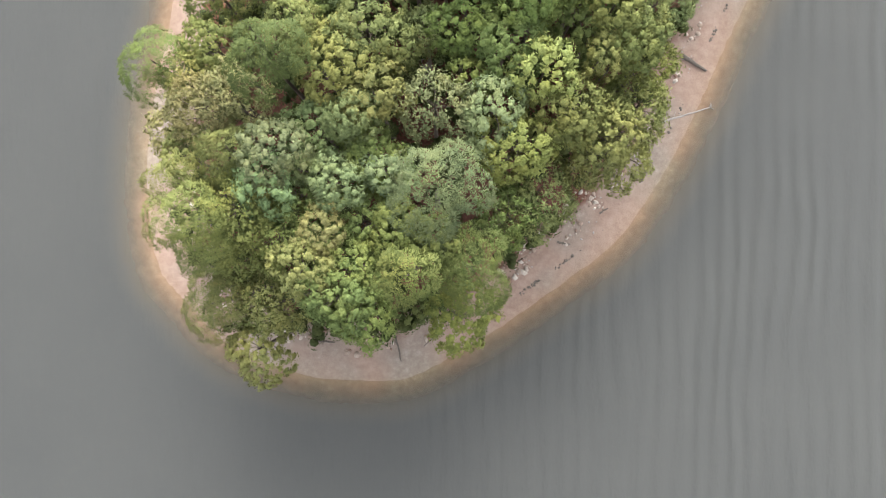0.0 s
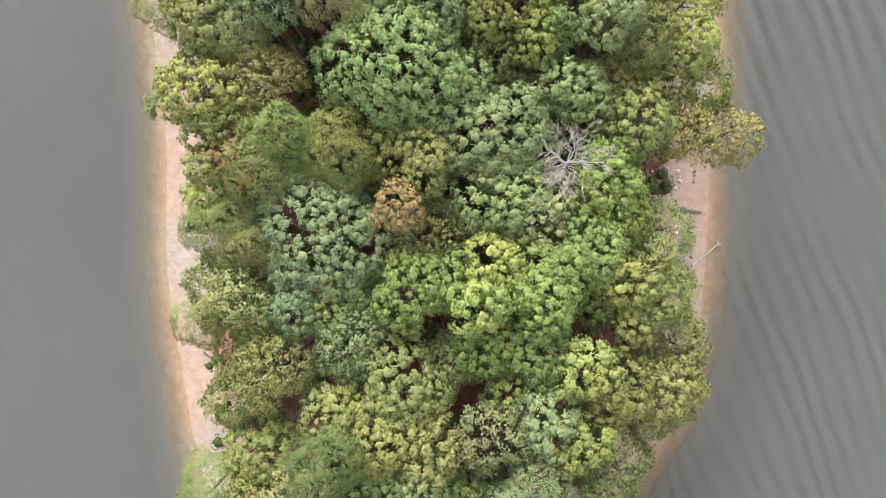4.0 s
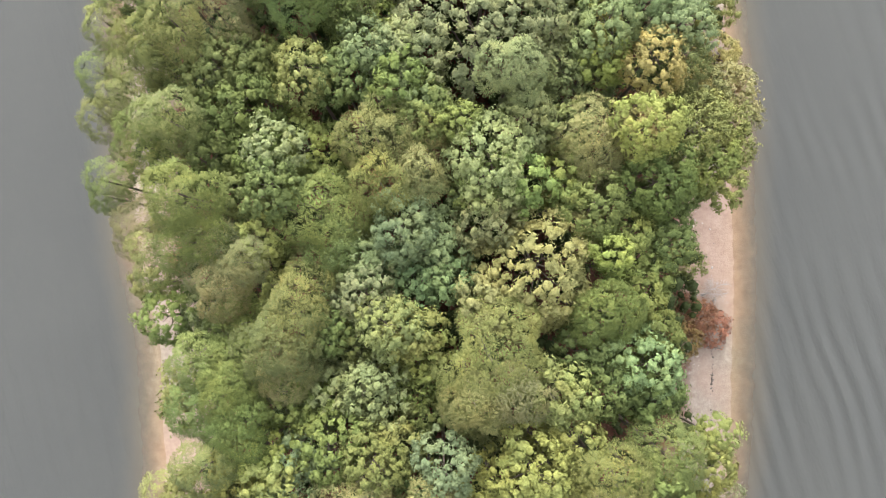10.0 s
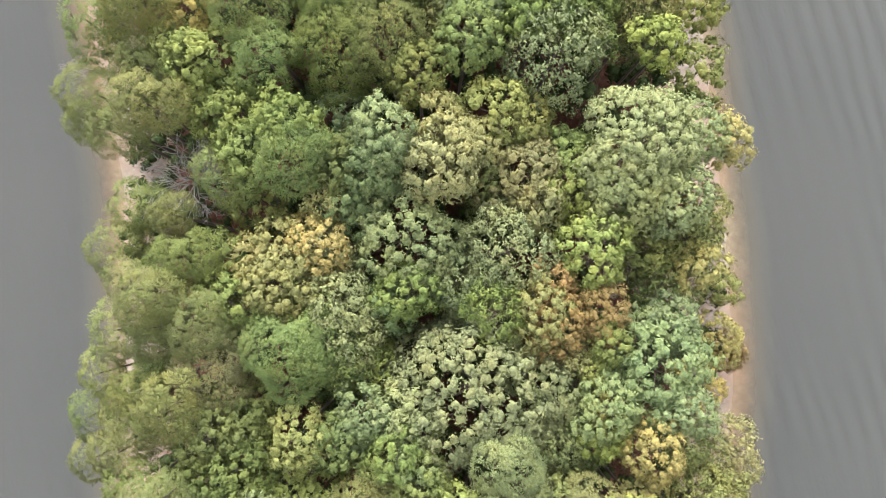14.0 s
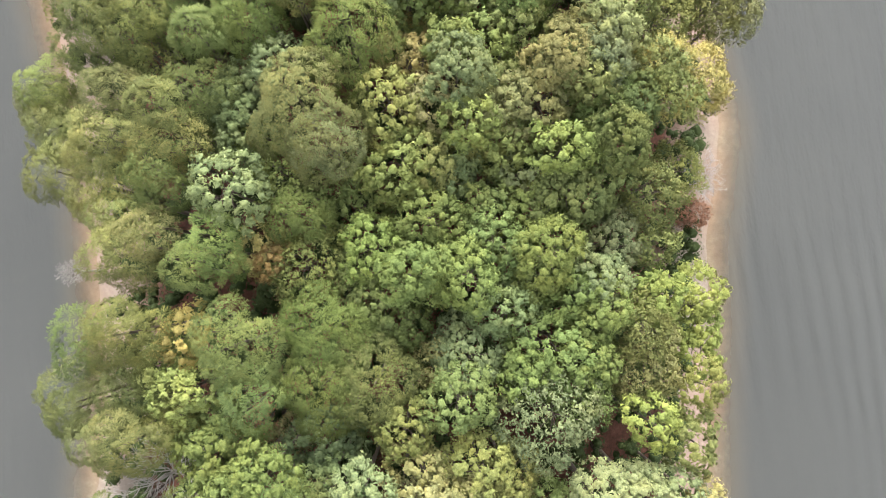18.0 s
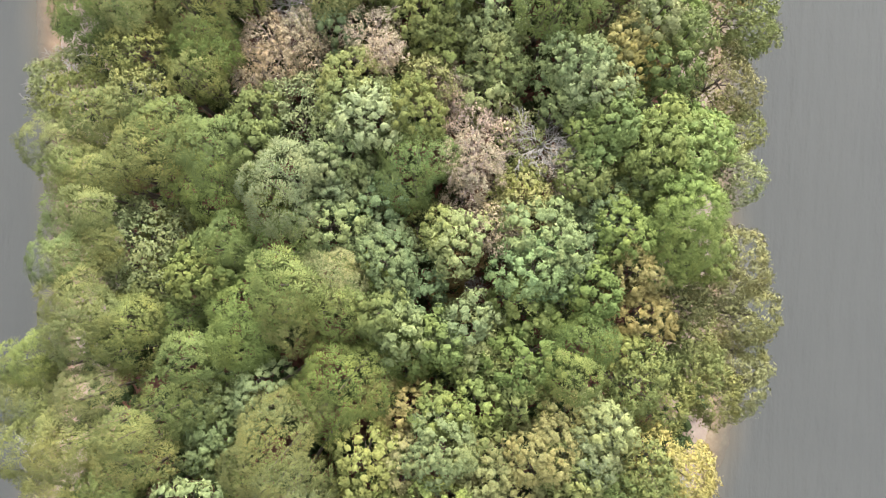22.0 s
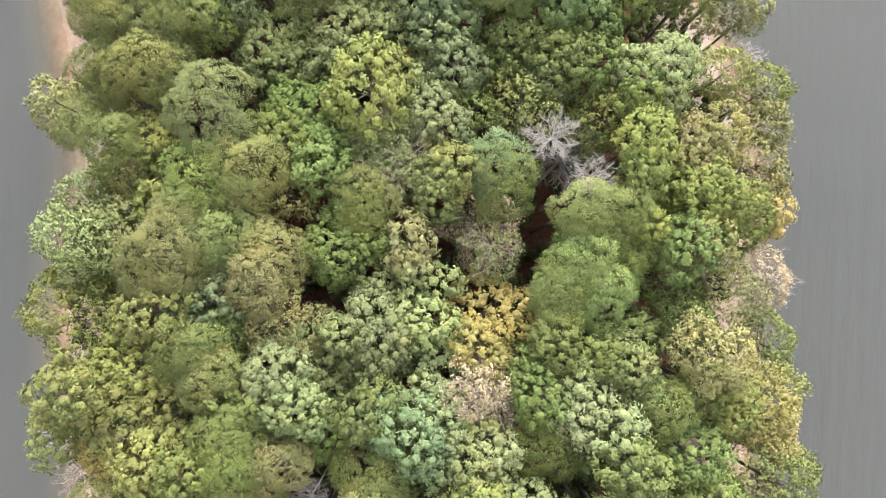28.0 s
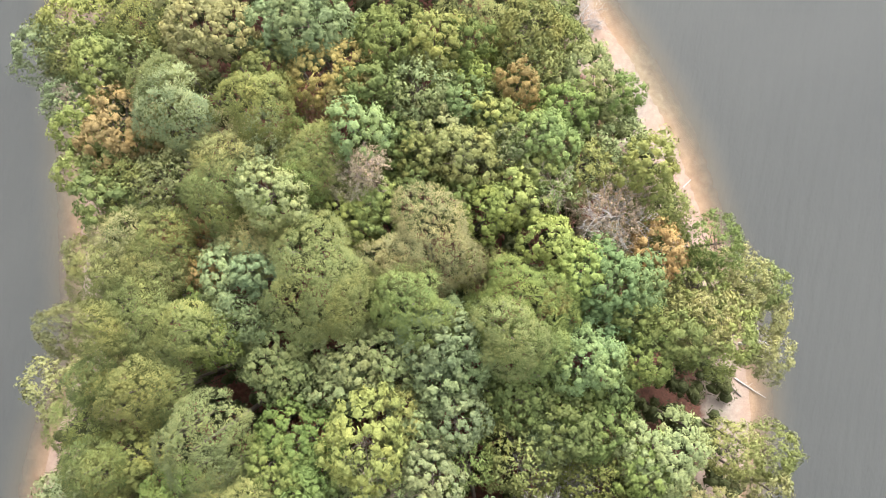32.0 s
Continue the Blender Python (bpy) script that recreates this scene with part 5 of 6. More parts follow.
tree("oak", 37.6, 127.4, 26.2, 1.90, "G")
tree("oak", 37.0, 124.2, 24.6, 1.97, "G")
tree("oak", 39.7, 124.6, 23.1, 1.63, "G")
tree("pine", 12.3, 125.8, 27.8, 2.22, "S")
tree("pine", 10.7, 124.6, 24.9, 1.58, "G")
tree("pine", -1.5, 122.8, 24.2, 1.60, "G")
tree("pine", 1.2, 123.5, 27.4, 1.29, "O")
tree("pine", 1.0, 120.1, 26.4, 1.80, "O")
tree("pine", 1.6, 121.8, 26.6, 1.32, "O")
tree("feathery", 3.5, 121.5, 24.7, 2.96, "S")
tree("pine", 9.1, 122.4, 26.0, 1.73, "G")
tree("pine", 12.2, 122.3, 25.0, 2.17, "G")
tree("oak", 15.3, 124.0, 25.3, 2.04, "B")
tree("oak", 18.5, 123.2, 24.6, 1.86, "B")
tree("oak", 19.0, 122.0, 25.8, 1.72, "B")
tree("feathery", 20.6, 124.4, 22.8, 1.77, "O")
tree("oak", 23.3, 123.7, 26.0, 1.52, "S")
tree("oak", 22.5, 124.3, 26.0, 1.14, "O")
tree("oak", 28.6, 124.2, 26.5, 2.27, "S")
tree("oak", 31.1, 124.3, 24.2, 1.79, "B")
tree("oak", 28.1, 122.5, 26.5, 1.89, "B")
tree("oak", 30.2, 122.6, 25.8, 1.72, "B")
tree("pine", 15.8, 120.7, 26.0, 1.85, "T")
tree("oak", 35.0, 122.9, 24.7, 1.77, "K")
tree("feathery", 43.1, 123.9, 20.4, 2.83, "T")
tree("oak", 7.5, 120.3, 25.9, 1.33, "D")
tree("oak", 23.1, 120.9, 15.0, 1.20, "A")
tree("bare", 25.5, 121.0, 12.0, 0.84, "S")
tree("oak", 31.9, 121.5, 26.0, 1.52, "G")

# north of the grove
tree("feathery", -4.9, 154.3, 25.3, 2.10, "S")
tree("feathery", -4.5, 153.6, 23.2, 2.21, "O")
tree("feathery", -3.4, 155.2, 24.1, 1.94, "S")
tree("feathery", -5.3, 152.0, 23.2, 1.53, "O")
tree("pine", 1.0, 153.9, 26.7, 2.59, "T")
tree("pine", 3.7, 155.1, 25.1, 2.37, "G")
tree("pine", 3.6, 153.9, 24.2, 1.81, "O")
tree("pine", 6.9, 154.3, 24.9, 2.29, "T")
tree("pine", 6.8, 152.4, 25.9, 1.54, "T")
tree("feathery", 8.3, 150.2, 24.6, 2.47, "T")
tree("oak", 11.5, 155.0, 24.1, 2.43, "G")
tree("oak", 13.1, 156.0, 24.3, 1.38, "G")
tree("oak", 15.7, 155.9, 25.1, 1.47, "T")
tree("oak", 16.1, 154.5, 24.5, 1.26, "T")
tree("oak", 17.6, 153.3, 23.6, 1.28, "S")
tree("thin", 20.3, 157.4, 21.7, 2.34, "P")
tree("thin", 21.1, 155.9, 23.5, 1.79, "S")
tree("oak", 18.8, 157.8, 14.0, 1.23, "E")
tree("oak", 21.9, 150.9, 23.1, 2.94, "K")
tree("oak", 20.8, 149.2, 25.1, 1.75, "K")
tree("thin", 21.4, 146.7, 23.6, 2.10, "P")
tree("thin", 22.2, 145.6, 23.9, 1.55, "P")
tree("thin", 20.5, 147.1, 26.3, 1.46, "P")
tree("pine", 26.6, 155.1, 26.0, 2.12, "G")
tree("pine", 29.6, 155.9, 23.5, 2.46, "G")
tree("pine", 25.6, 153.6, 25.9, 1.73, "G")
tree("pine", 28.1, 153.1, 25.9, 1.73, "G")
tree("pine", 25.5, 152.0, 25.4, 1.95, "G")
tree("pine", 27.0, 157.3, 24.7, 1.58, "G")
tree("oak", 34.6, 160.7, 16.0, 2.14, "L")
tree("oak", 33.8, 156.8, 24.8, 1.77, "G")
tree("oak", 35.2, 157.3, 24.7, 1.57, "O")
tree("oak", 30.9, 158.1, 24.3, 1.18, "L")
tree("oak", 38.4, 159.3, 21.4, 1.91, "Y")
tree("oak", 40.7, 159.8, 20.3, 1.30, "K")
tree("feathery", 33.3, 154.6, 21.6, 2.89, "G")
tree("feathery", 34.4, 151.9, 22.8, 1.77, "G")
tree("feathery", 37.9, 154.4, 20.8, 3.35, "T")
tree("feathery", 35.3, 150.2, 25.8, 2.07, "T")
tree("thin", 40.2, 155.3, 20.5, 1.87, "P")
tree("feathery", 42.3, 150.5, 17.6, 2.49, "O")
tree("feathery", 41.7, 147.3, 19.3, 2.40, "Y")
tree("oak", 36.1, 147.9, 23.0, 1.64, "D")
tree("oak", 37.3, 146.2, 22.0, 1.67, "O")
tree("feathery", -5.5, 149.3, 24.0, 2.87, "Y")
tree("oak", -3.4, 145.3, 27.8, 1.64, "O")
tree("oak", -4.2, 144.1, 24.8, 1.37, "D")
tree("oak", -1.1, 146.5, 24.9, 2.16, "Y")
tree("oak", -1.8, 144.3, 25.3, 2.34, "Y")
tree("oak", -0.0, 144.5, 24.5, 2.29, "Y")
tree("oak", -3.2, 145.3, 24.3, 1.58, "Y")
tree("oak", 0.4, 150.2, 25.8, 1.92, "O")
tree("oak", 3.5, 150.9, 24.3, 2.19, "B")
tree("oak", 1.3, 150.7, 22.9, 1.64, "B")
tree("feathery", -2.3, 152.3, 22.0, 1.80, "O")
tree("pine", 3.2, 148.0, 24.7, 2.39, "G")
tree("pine", 4.2, 146.4, 25.7, 1.74, "O")
tree("pine", 2.8, 148.2, 26.1, 1.53, "O")
tree("pine", 5.7, 143.0, 26.3, 1.91, "G")
tree("oak", 6.2, 144.4, 25.9, 1.52, "D")
tree("oak", 5.5, 145.6, 24.3, 1.38, "D")
tree("oak", 8.2, 147.0, 25.5, 1.73, "S")
tree("oak", 7.8, 145.7, 25.0, 1.76, "S")
tree("oak", 10.7, 146.7, 22.6, 1.95, "S")
tree("oak", 9.8, 145.0, 26.1, 1.71, "S")
tree("oak", 9.2, 148.4, 22.7, 1.23, "S")
tree("oak", 14.0, 152.4, 23.3, 1.95, "S")
tree("oak", 14.5, 150.0, 25.5, 2.03, "S")
tree("oak", 14.4, 148.5, 24.2, 1.79, "S")
tree("oak", 17.1, 150.8, 24.7, 1.65, "S")
tree("oak", 17.6, 148.6, 23.6, 2.02, "B")
tree("oak", 12.3, 149.6, 24.6, 1.18, "S")
tree("oak", 14.3, 145.3, 26.5, 1.70, "D")
tree("oak", 16.7, 144.1, 26.7, 2.07, "B")
tree("oak", 18.7, 144.7, 25.6, 1.73, "S")
tree("oak", 15.2, 143.9, 24.3, 1.59, "B")
tree("oak", 18.2, 146.2, 24.7, 1.37, "S")
tree("oak", 24.7, 146.9, 25.9, 1.72, "G")
tree("oak", 24.2, 148.3, 23.8, 1.81, "G")
tree("oak", 25.4, 145.8, 23.7, 1.40, "G")
tree("oak", 26.7, 147.8, 25.6, 1.54, "S")
tree("oak", 27.2, 146.1, 25.5, 1.54, "S")
tree("oak", 27.8, 144.9, 24.4, 1.38, "S")
tree("oak", 30.1, 149.0, 24.4, 1.78, "S")
tree("oak", 30.7, 147.2, 22.7, 2.17, "S")
tree("oak", 29.6, 144.8, 26.0, 1.52, "S")
tree("oak", 31.1, 150.4, 23.0, 1.63, "D")
tree("pine", 32.7, 146.3, 24.5, 1.88, "G")
tree("oak", 25.4, 150.2, 26.3, 1.32, "D")
tree("oak", 28.0, 149.7, 25.3, 1.35, "D")
tree("oak", 10.8, 142.9, 23.3, 1.70, "G")

# the red clearing
tree("feathery", -8.5, 163.4, 22.1, 1.57, "T")
tree("pine", -2.9, 160.4, 26.4, 1.52, "D")
tree("pine", -5.8, 162.0, 23.6, 1.42, "O")
tree("feathery", -6.0, 165.3, 19.8, 2.50, "O")
tree("pine", -2.0, 165.2, 25.8, 1.94, "O")
tree("feathery", -2.8, 163.5, 22.1, 2.03, "O")
tree("oak", -1.4, 160.9, 23.8, 1.81, "O")
tree("pine", -4.2, 165.6, 24.0, 1.61, "O")
tree("pine", 2.8, 163.0, 26.4, 2.75, "S")
tree("pine", -0.5, 165.4, 24.4, 1.59, "O")
tree("pine", 2.3, 158.3, 25.6, 2.34, "G")
tree("pine", 5.4, 159.5, 25.9, 2.24, "O")
tree("pine", 4.9, 161.5, 23.1, 1.64, "O")
tree("oak", 8.4, 163.6, 23.6, 2.55, "G")
tree("oak", 7.6, 161.8, 24.2, 1.99, "G")
tree("oak", 9.7, 161.7, 24.0, 1.80, "G")
tree("oak", 9.7, 160.3, 24.9, 1.56, "G")
tree("oak", 12.5, 165.2, 26.2, 2.32, "Y")
tree("oak", 13.9, 166.7, 23.2, 1.83, "Y")
tree("oak", 15.4, 166.2, 22.9, 1.85, "S")
tree("thin", 14.1, 161.3, 24.4, 2.65, "S")
tree("feathery", 15.3, 162.3, 22.0, 2.04, "S")
tree("thin", 12.8, 162.4, 23.5, 1.79, "S")
tree("thin", 14.9, 159.8, 24.5, 1.74, "S")
tree("oak", 17.1, 163.8, 24.9, 1.76, "S")
tree("feathery", 18.9, 164.6, 22.9, 1.77, "G")
tree("oak", 18.4, 160.5, 25.5, 1.54, "O")
tree("oak", 17.1, 159.4, 25.5, 1.74, "O")
tree("oak", 20.2, 168.6, 21.6, 1.69, "L")
tree("oak", 17.9, 167.5, 23.9, 1.80, "B")
tree("feathery", 22.6, 165.7, 22.8, 2.33, "O")
tree("feathery", 24.0, 167.1, 22.2, 1.80, "S")
tree("pine", 21.2, 160.2, 25.2, 2.27, "G")
tree("pine", 20.8, 161.1, 25.2, 1.56, "B")
tree("bare", 26.4, 163.3, 17.0, 2.58, "S")
tree("bare", 24.3, 163.1, 24.3, 1.53, "S")
tree("bare", 27.0, 160.8, 24.0, 1.32, "S")
tree("feathery", 28.4, 165.8, 22.0, 2.87, "Y")
tree("oak", 28.3, 165.7, 13.0, 1.76, "E")
tree("oak", 27.2, 168.7, 22.8, 2.06, "D")
tree("oak", 24.8, 168.5, 23.6, 1.61, "D")
tree("oak", 31.3, 168.2, 24.2, 2.52, "S")
tree("oak", 30.2, 166.9, 24.0, 1.39, "G")
tree("oak", 30.4, 163.6, 25.2, 1.35, "L")
tree("oak", 31.2, 160.9, 23.4, 1.62, "L")
tree("oak", 30.4, 162.1, 24.4, 1.18, "L")
tree("oak", 34.2, 163.1, 23.3, 2.45, "T")
tree("oak", 35.6, 164.2, 23.8, 1.81, "T")
tree("oak", 35.0, 161.1, 24.3, 2.19, "Y")
tree("feathery", 40.1, 163.4, 19.3, 2.40, "T")
tree("feathery", 41.6, 161.4, 17.2, 2.00, "K")
tree("oak", 36.4, 160.1, 24.2, 1.79, "O")
tree("oak", 34.1, 159.9, 24.4, 1.58, "G")
tree("feathery", 36.3, 169.1, 21.7, 1.82, "O")
tree("feathery", 40.4, 168.9, 18.7, 1.94, "Y")
tree("feathery", 40.7, 166.7, 19.0, 1.44, "T")
tree("pine", 28.7, 158.6, 25.2, 2.06, "G")
tree("pine", 26.3, 158.6, 26.3, 1.52, "O")
tree("pine", 13.0, 158.1, 25.4, 1.95, "O")
tree("pine", 12.3, 157.5, 24.3, 1.60, "G")
tree("feathery", 7.0, 161.3, 8.0, 1.54, "R")
tree("feathery", 4.8, 162.2, 5.0, 1.62, "R")
tree("feathery", -5.4, 156.6, 23.7, 1.96, "S")
tree("feathery", -4.0, 158.4, 22.4, 2.24, "O")
tree("feathery", -2.8, 159.0, 23.3, 1.75, "Y")
tree("feathery", -4.7, 156.3, 21.3, 1.83, "O")
tree("oak", -0.6, 157.3, 23.8, 1.60, "O")
tree("pine", 1.7, 156.4, 25.8, 1.35, "O")
tree("pine", 4.6, 157.2, 24.5, 1.59, "O")
tree("feathery", 7.7, 158.0, 23.1, 1.54, "T")

# the northern end
tree("feathery", -14.9, 187.8, 19.8, 2.38, "O")
tree("feathery", -13.4, 185.9, 20.2, 2.36, "Y")
tree("feathery", -16.4, 185.8, 19.6, 1.90, "S")
tree("oak", -10.9, 185.0, 22.0, 1.67, "Y")
tree("feathery", -13.6, 182.7, 19.6, 1.91, "S")
tree("oak", -11.1, 180.7, 21.6, 1.47, "Y")
tree("oak", -11.5, 186.7, 19.8, 1.09, "D")
tree("pine", -9.1, 188.5, 21.3, 2.37, "O")
tree("feathery", -8.7, 186.0, 21.8, 2.27, "O")
tree("feathery", -6.9, 186.8, 20.8, 2.33, "O")
tree("oak", -4.1, 188.8, 23.5, 2.47, "T")
tree("oak", -5.6, 189.8, 22.7, 1.65, "T")
tree("oak", 0.1, 190.3, 22.0, 2.21, "B")
tree("oak", 2.5, 190.7, 23.3, 2.04, "S")
tree("oak", 3.8, 191.1, 21.9, 1.47, "B")
tree("oak", -8.1, 181.0, 23.5, 2.34, "A")
tree("pine", -4.4, 183.0, 24.9, 2.38, "S")
tree("pine", -5.4, 183.9, 24.5, 1.79, "O")
tree("feathery", -5.0, 182.2, 21.6, 2.05, "O")
tree("oak", -10.5, 177.8, 21.3, 1.27, "Y")
tree("oak", -7.6, 176.2, 23.9, 1.40, "D")
tree("feathery", -8.3, 178.7, 21.9, 2.27, "O")
tree("feathery", -6.0, 177.5, 23.0, 2.56, "O")
tree("feathery", -3.9, 178.3, 23.3, 2.78, "T")
tree("oak", -0.1, 187.5, 21.7, 1.68, "O")
tree("pine", 0.6, 184.3, 24.4, 2.32, "O")
tree("feathery", 1.5, 182.2, 22.9, 1.99, "S")
tree("pine", -0.4, 180.1, 23.9, 2.23, "T")
tree("pine", -0.5, 178.2, 24.1, 2.02, "O")
tree("pine", -0.7, 182.1, 22.8, 1.65, "T")
tree("oak", 4.1, 188.1, 22.1, 2.55, "K")
tree("oak", 5.9, 186.9, 21.6, 1.26, "K")
tree("feathery", 1.7, 186.5, 14.0, 1.86, "R")
tree("feathery", 3.9, 186.0, 20.5, 1.39, "R")
tree("oak", 7.7, 191.1, 22.4, 1.87, "D")
tree("oak", 7.7, 193.4, 19.6, 1.76, "D")
tree("oak", 9.1, 191.2, 20.8, 1.72, "G")
tree("oak", 10.9, 191.8, 22.3, 1.45, "Y")
tree("feathery", 10.6, 188.2, 22.5, 2.24, "S")
tree("feathery", 8.2, 188.2, 20.8, 1.86, "O")
tree("oak", 7.4, 187.7, 22.9, 1.43, "D")
tree("pine", 13.2, 194.5, 20.0, 2.32, "O")
tree("oak", 13.1, 192.6, 21.5, 1.48, "D")
tree("oak", 13.7, 190.4, 20.5, 2.17, "L")
tree("oak", 15.2, 188.8, 20.0, 1.97, "Y")
tree("oak", 13.3, 188.4, 21.4, 1.91, "E")
tree("oak", 16.1, 187.6, 22.1, 1.25, "L")
tree("oak", 17.1, 190.2, 21.9, 1.25, "A")
tree("feathery", 18.1, 191.7, 20.7, 2.21, "O")
tree("feathery", 17.2, 194.3, 21.0, 2.32, "O")
tree("feathery", 17.8, 196.8, 18.1, 2.21, "O")
tree("feathery", 19.7, 195.0, 19.2, 1.68, "O")
tree("oak", 22.2, 191.4, 21.0, 3.10, "S")
tree("oak", 20.8, 189.7, 21.2, 1.92, "G")
tree("oak", 24.4, 191.4, 20.9, 1.28, "G")
tree("oak", 7.6, 184.2, 24.9, 1.56, "E")
tree("oak", 9.2, 184.4, 22.3, 1.66, "D")
tree("pine", 5.1, 181.8, 23.7, 2.24, "O")
tree("pine", 4.6, 180.5, 23.5, 1.84, "G")
tree("feathery", 4.1, 183.0, 21.7, 1.82, "G")
tree("oak", 3.3, 178.9, 25.5, 1.74, "S")
tree("oak", 3.4, 178.2, 22.2, 1.66, "G")
tree("oak", 12.7, 185.5, 21.7, 2.90, "T")
tree("oak", 11.5, 184.2, 22.3, 2.08, "O")
tree("oak", 14.5, 184.3, 23.3, 2.04, "O")
tree("feathery", 18.4, 185.9, 22.2, 2.72, "S")
tree("oak", 19.6, 186.7, 23.0, 1.84, "G")
tree("feathery", 17.5, 187.1, 21.0, 1.85, "G")
tree("oak", 19.8, 184.6, 22.0, 1.46, "D")
tree("feathery", 24.0, 187.6, 20.2, 2.98, "S")
tree("feathery", 22.5, 185.8, 21.0, 2.08, "O")
tree("thin", 8.1, 181.4, 23.0, 1.68, "P")
tree("thin", 8.8, 182.1, 24.1, 0.99, "P")
tree("oak", 8.2, 178.9, 22.5, 1.86, "L")
tree("oak", 9.5, 179.9, 22.7, 1.86, "L")
tree("oak", 9.2, 183.7, 20.1, 1.08, "Y")
tree("oak", 11.8, 181.3, 22.1, 1.88, "D")
tree("oak", 14.8, 181.4, 22.8, 1.23, "D")
tree("oak", 18.7, 182.5, 22.8, 1.64, "L")
tree("oak", 17.1, 181.2, 22.8, 1.94, "L")
tree("thin", 25.6, 183.1, 21.0, 2.64, "P")
tree("bare", 25.8, 182.9, 21.4, 2.30, "S")
tree("thin", 20.8, 183.6, 22.1, 1.38, "S")
tree("feathery", 27.7, 184.7, 20.5, 2.58, "O")
tree("oak", 26.9, 186.5, 22.7, 1.65, "Y")
tree("feathery", 29.3, 183.2, 18.9, 1.93, "O")
tree("oak", 28.8, 181.1, 21.3, 1.61, "A")
tree("pine", 2.4, 175.6, 23.2, 1.85, "T")
tree("oak", 1.2, 175.0, 22.1, 1.46, "T")
tree("oak", -3.6, 174.3, 16.0, 2.14, "A")
tree("oak", -5.8, 175.2, 14.0, 1.48, "R")
tree("oak", -0.6, 173.1, 22.0, 1.04, "A")
tree("pine", -5.7, 173.8, 23.9, 2.02, "T")
tree("feathery", -8.4, 172.9, 21.1, 1.84, "T")
tree("pine", -3.2, 174.3, 24.1, 2.02, "O")
tree("pine", -6.0, 171.5, 24.8, 1.58, "O")
tree("pine", -3.4, 172.5, 24.2, 1.81, "O")
tree("pine", -2.9, 169.7, 24.9, 2.93, "O")
tree("pine", -5.2, 170.2, 23.1, 2.06, "O")
tree("pine", -1.6, 167.9, 24.3, 2.21, "O")
tree("pine", 0.3, 169.5, 25.3, 1.56, "O")
tree("oak", 1.6, 173.2, 23.6, 2.12, "S")
tree("oak", 3.1, 173.9, 24.0, 1.19, "B")
tree("feathery", 2.5, 170.9, 23.5, 1.97, "B")
tree("oak", -0.2, 171.3, 22.2, 1.45, "D")
tree("feathery", 1.6, 169.2, 23.8, 1.73, "G")
tree("pine", 7.0, 174.4, 25.4, 3.49, "O")
tree("pine", 9.1, 173.1, 24.8, 1.98, "O")
tree("feathery", 7.1, 176.8, 22.3, 2.02, "O")
tree("pine", 13.7, 178.1, 24.5, 3.57, "T")
tree("pine", 11.5, 176.5, 23.8, 1.62, "T")
tree("pine", 13.5, 174.1, 25.3, 2.16, "G")
tree("oak", 12.2, 174.5, 22.3, 1.66, "G")
tree("pine", 20.5, 175.3, 24.5, 3.33, "G")
tree("pine", 19.9, 173.5, 26.2, 2.11, "O")
tree("pine", 21.5, 173.1, 25.0, 1.77, "G")
tree("feathery", 17.7, 177.2, 21.8, 1.58, "O")
tree("oak", 25.8, 178.3, 23.5, 2.56, "E")
tree("oak", 27.5, 177.2, 22.4, 2.08, "L")
tree("oak", 25.9, 174.5, 22.0, 2.21, "E")
tree("oak", 25.1, 172.9, 24.8, 1.76, "E")
tree("oak", 27.7, 178.7, 22.8, 1.43, "E")
tree("oak", 23.5, 178.5, 23.5, 1.41, "L")
tree("oak", 21.4, 179.9, 23.5, 1.70, "L")
tree("feathery", 35.4, 179.7, 18.5, 3.70, "T")
tree("feathery", 38.9, 178.7, 15.7, 3.12, "T")
tree("feathery", 33.1, 177.2, 20.8, 2.57, "T")
tree("feathery", 32.6, 179.5, 19.7, 2.38, "O")
tree("feathery", 38.9, 180.8, 16.1, 1.79, "O")
tree("feathery", 33.3, 182.8, 20.2, 1.88, "G")
tree("feathery", 34.9, 176.4, 20.5, 2.35, "O")
tree("feathery", 40.0, 175.7, 17.3, 1.24, "T")
tree("feathery", 30.8, 177.1, 20.4, 1.87, "O")
tree("oak", 30.6, 175.7, 23.6, 1.41, "D")
tree("feathery", -14.9, 165.3, 10.0, 2.41, "T")
tree("pine", -4.6, 168.4, 26.0, 1.34, "O")
tree("pine", -4.8, 165.2, 25.0, 1.26, "D")
tree("oak", 10.7, 169.7, 23.1, 2.67, "S")
tree("oak", 12.9, 170.3, 23.2, 1.83, "S")
tree("oak", 10.1, 167.8, 23.0, 1.63, "S")
tree("oak", 5.2, 168.4, 21.8, 2.56, "S")
tree("oak", 6.9, 167.6, 21.7, 1.90, "S")
tree("oak", 15.7, 172.1, 24.5, 2.29, "B")
tree("oak", 17.5, 171.0, 23.3, 1.83, "B")
tree("oak", 16.2, 173.6, 23.1, 1.63, "B")
tree("oak", 16.3, 169.6, 23.5, 1.61, "S")
tree("oak", 22.5, 176.5, 22.8, 0.82, "K")
tree("oak", 29.1, 173.9, 22.8, 1.85, "G")
tree("oak", 21.8, 169.7, 23.2, 1.83, "D")
tree("oak", 25.0, 169.8, 21.9, 1.89, "G")
tree("feathery", 23.5, 168.3, 21.4, 1.83, "O")
tree("oak", 27.1, 171.5, 22.4, 1.45, "D")

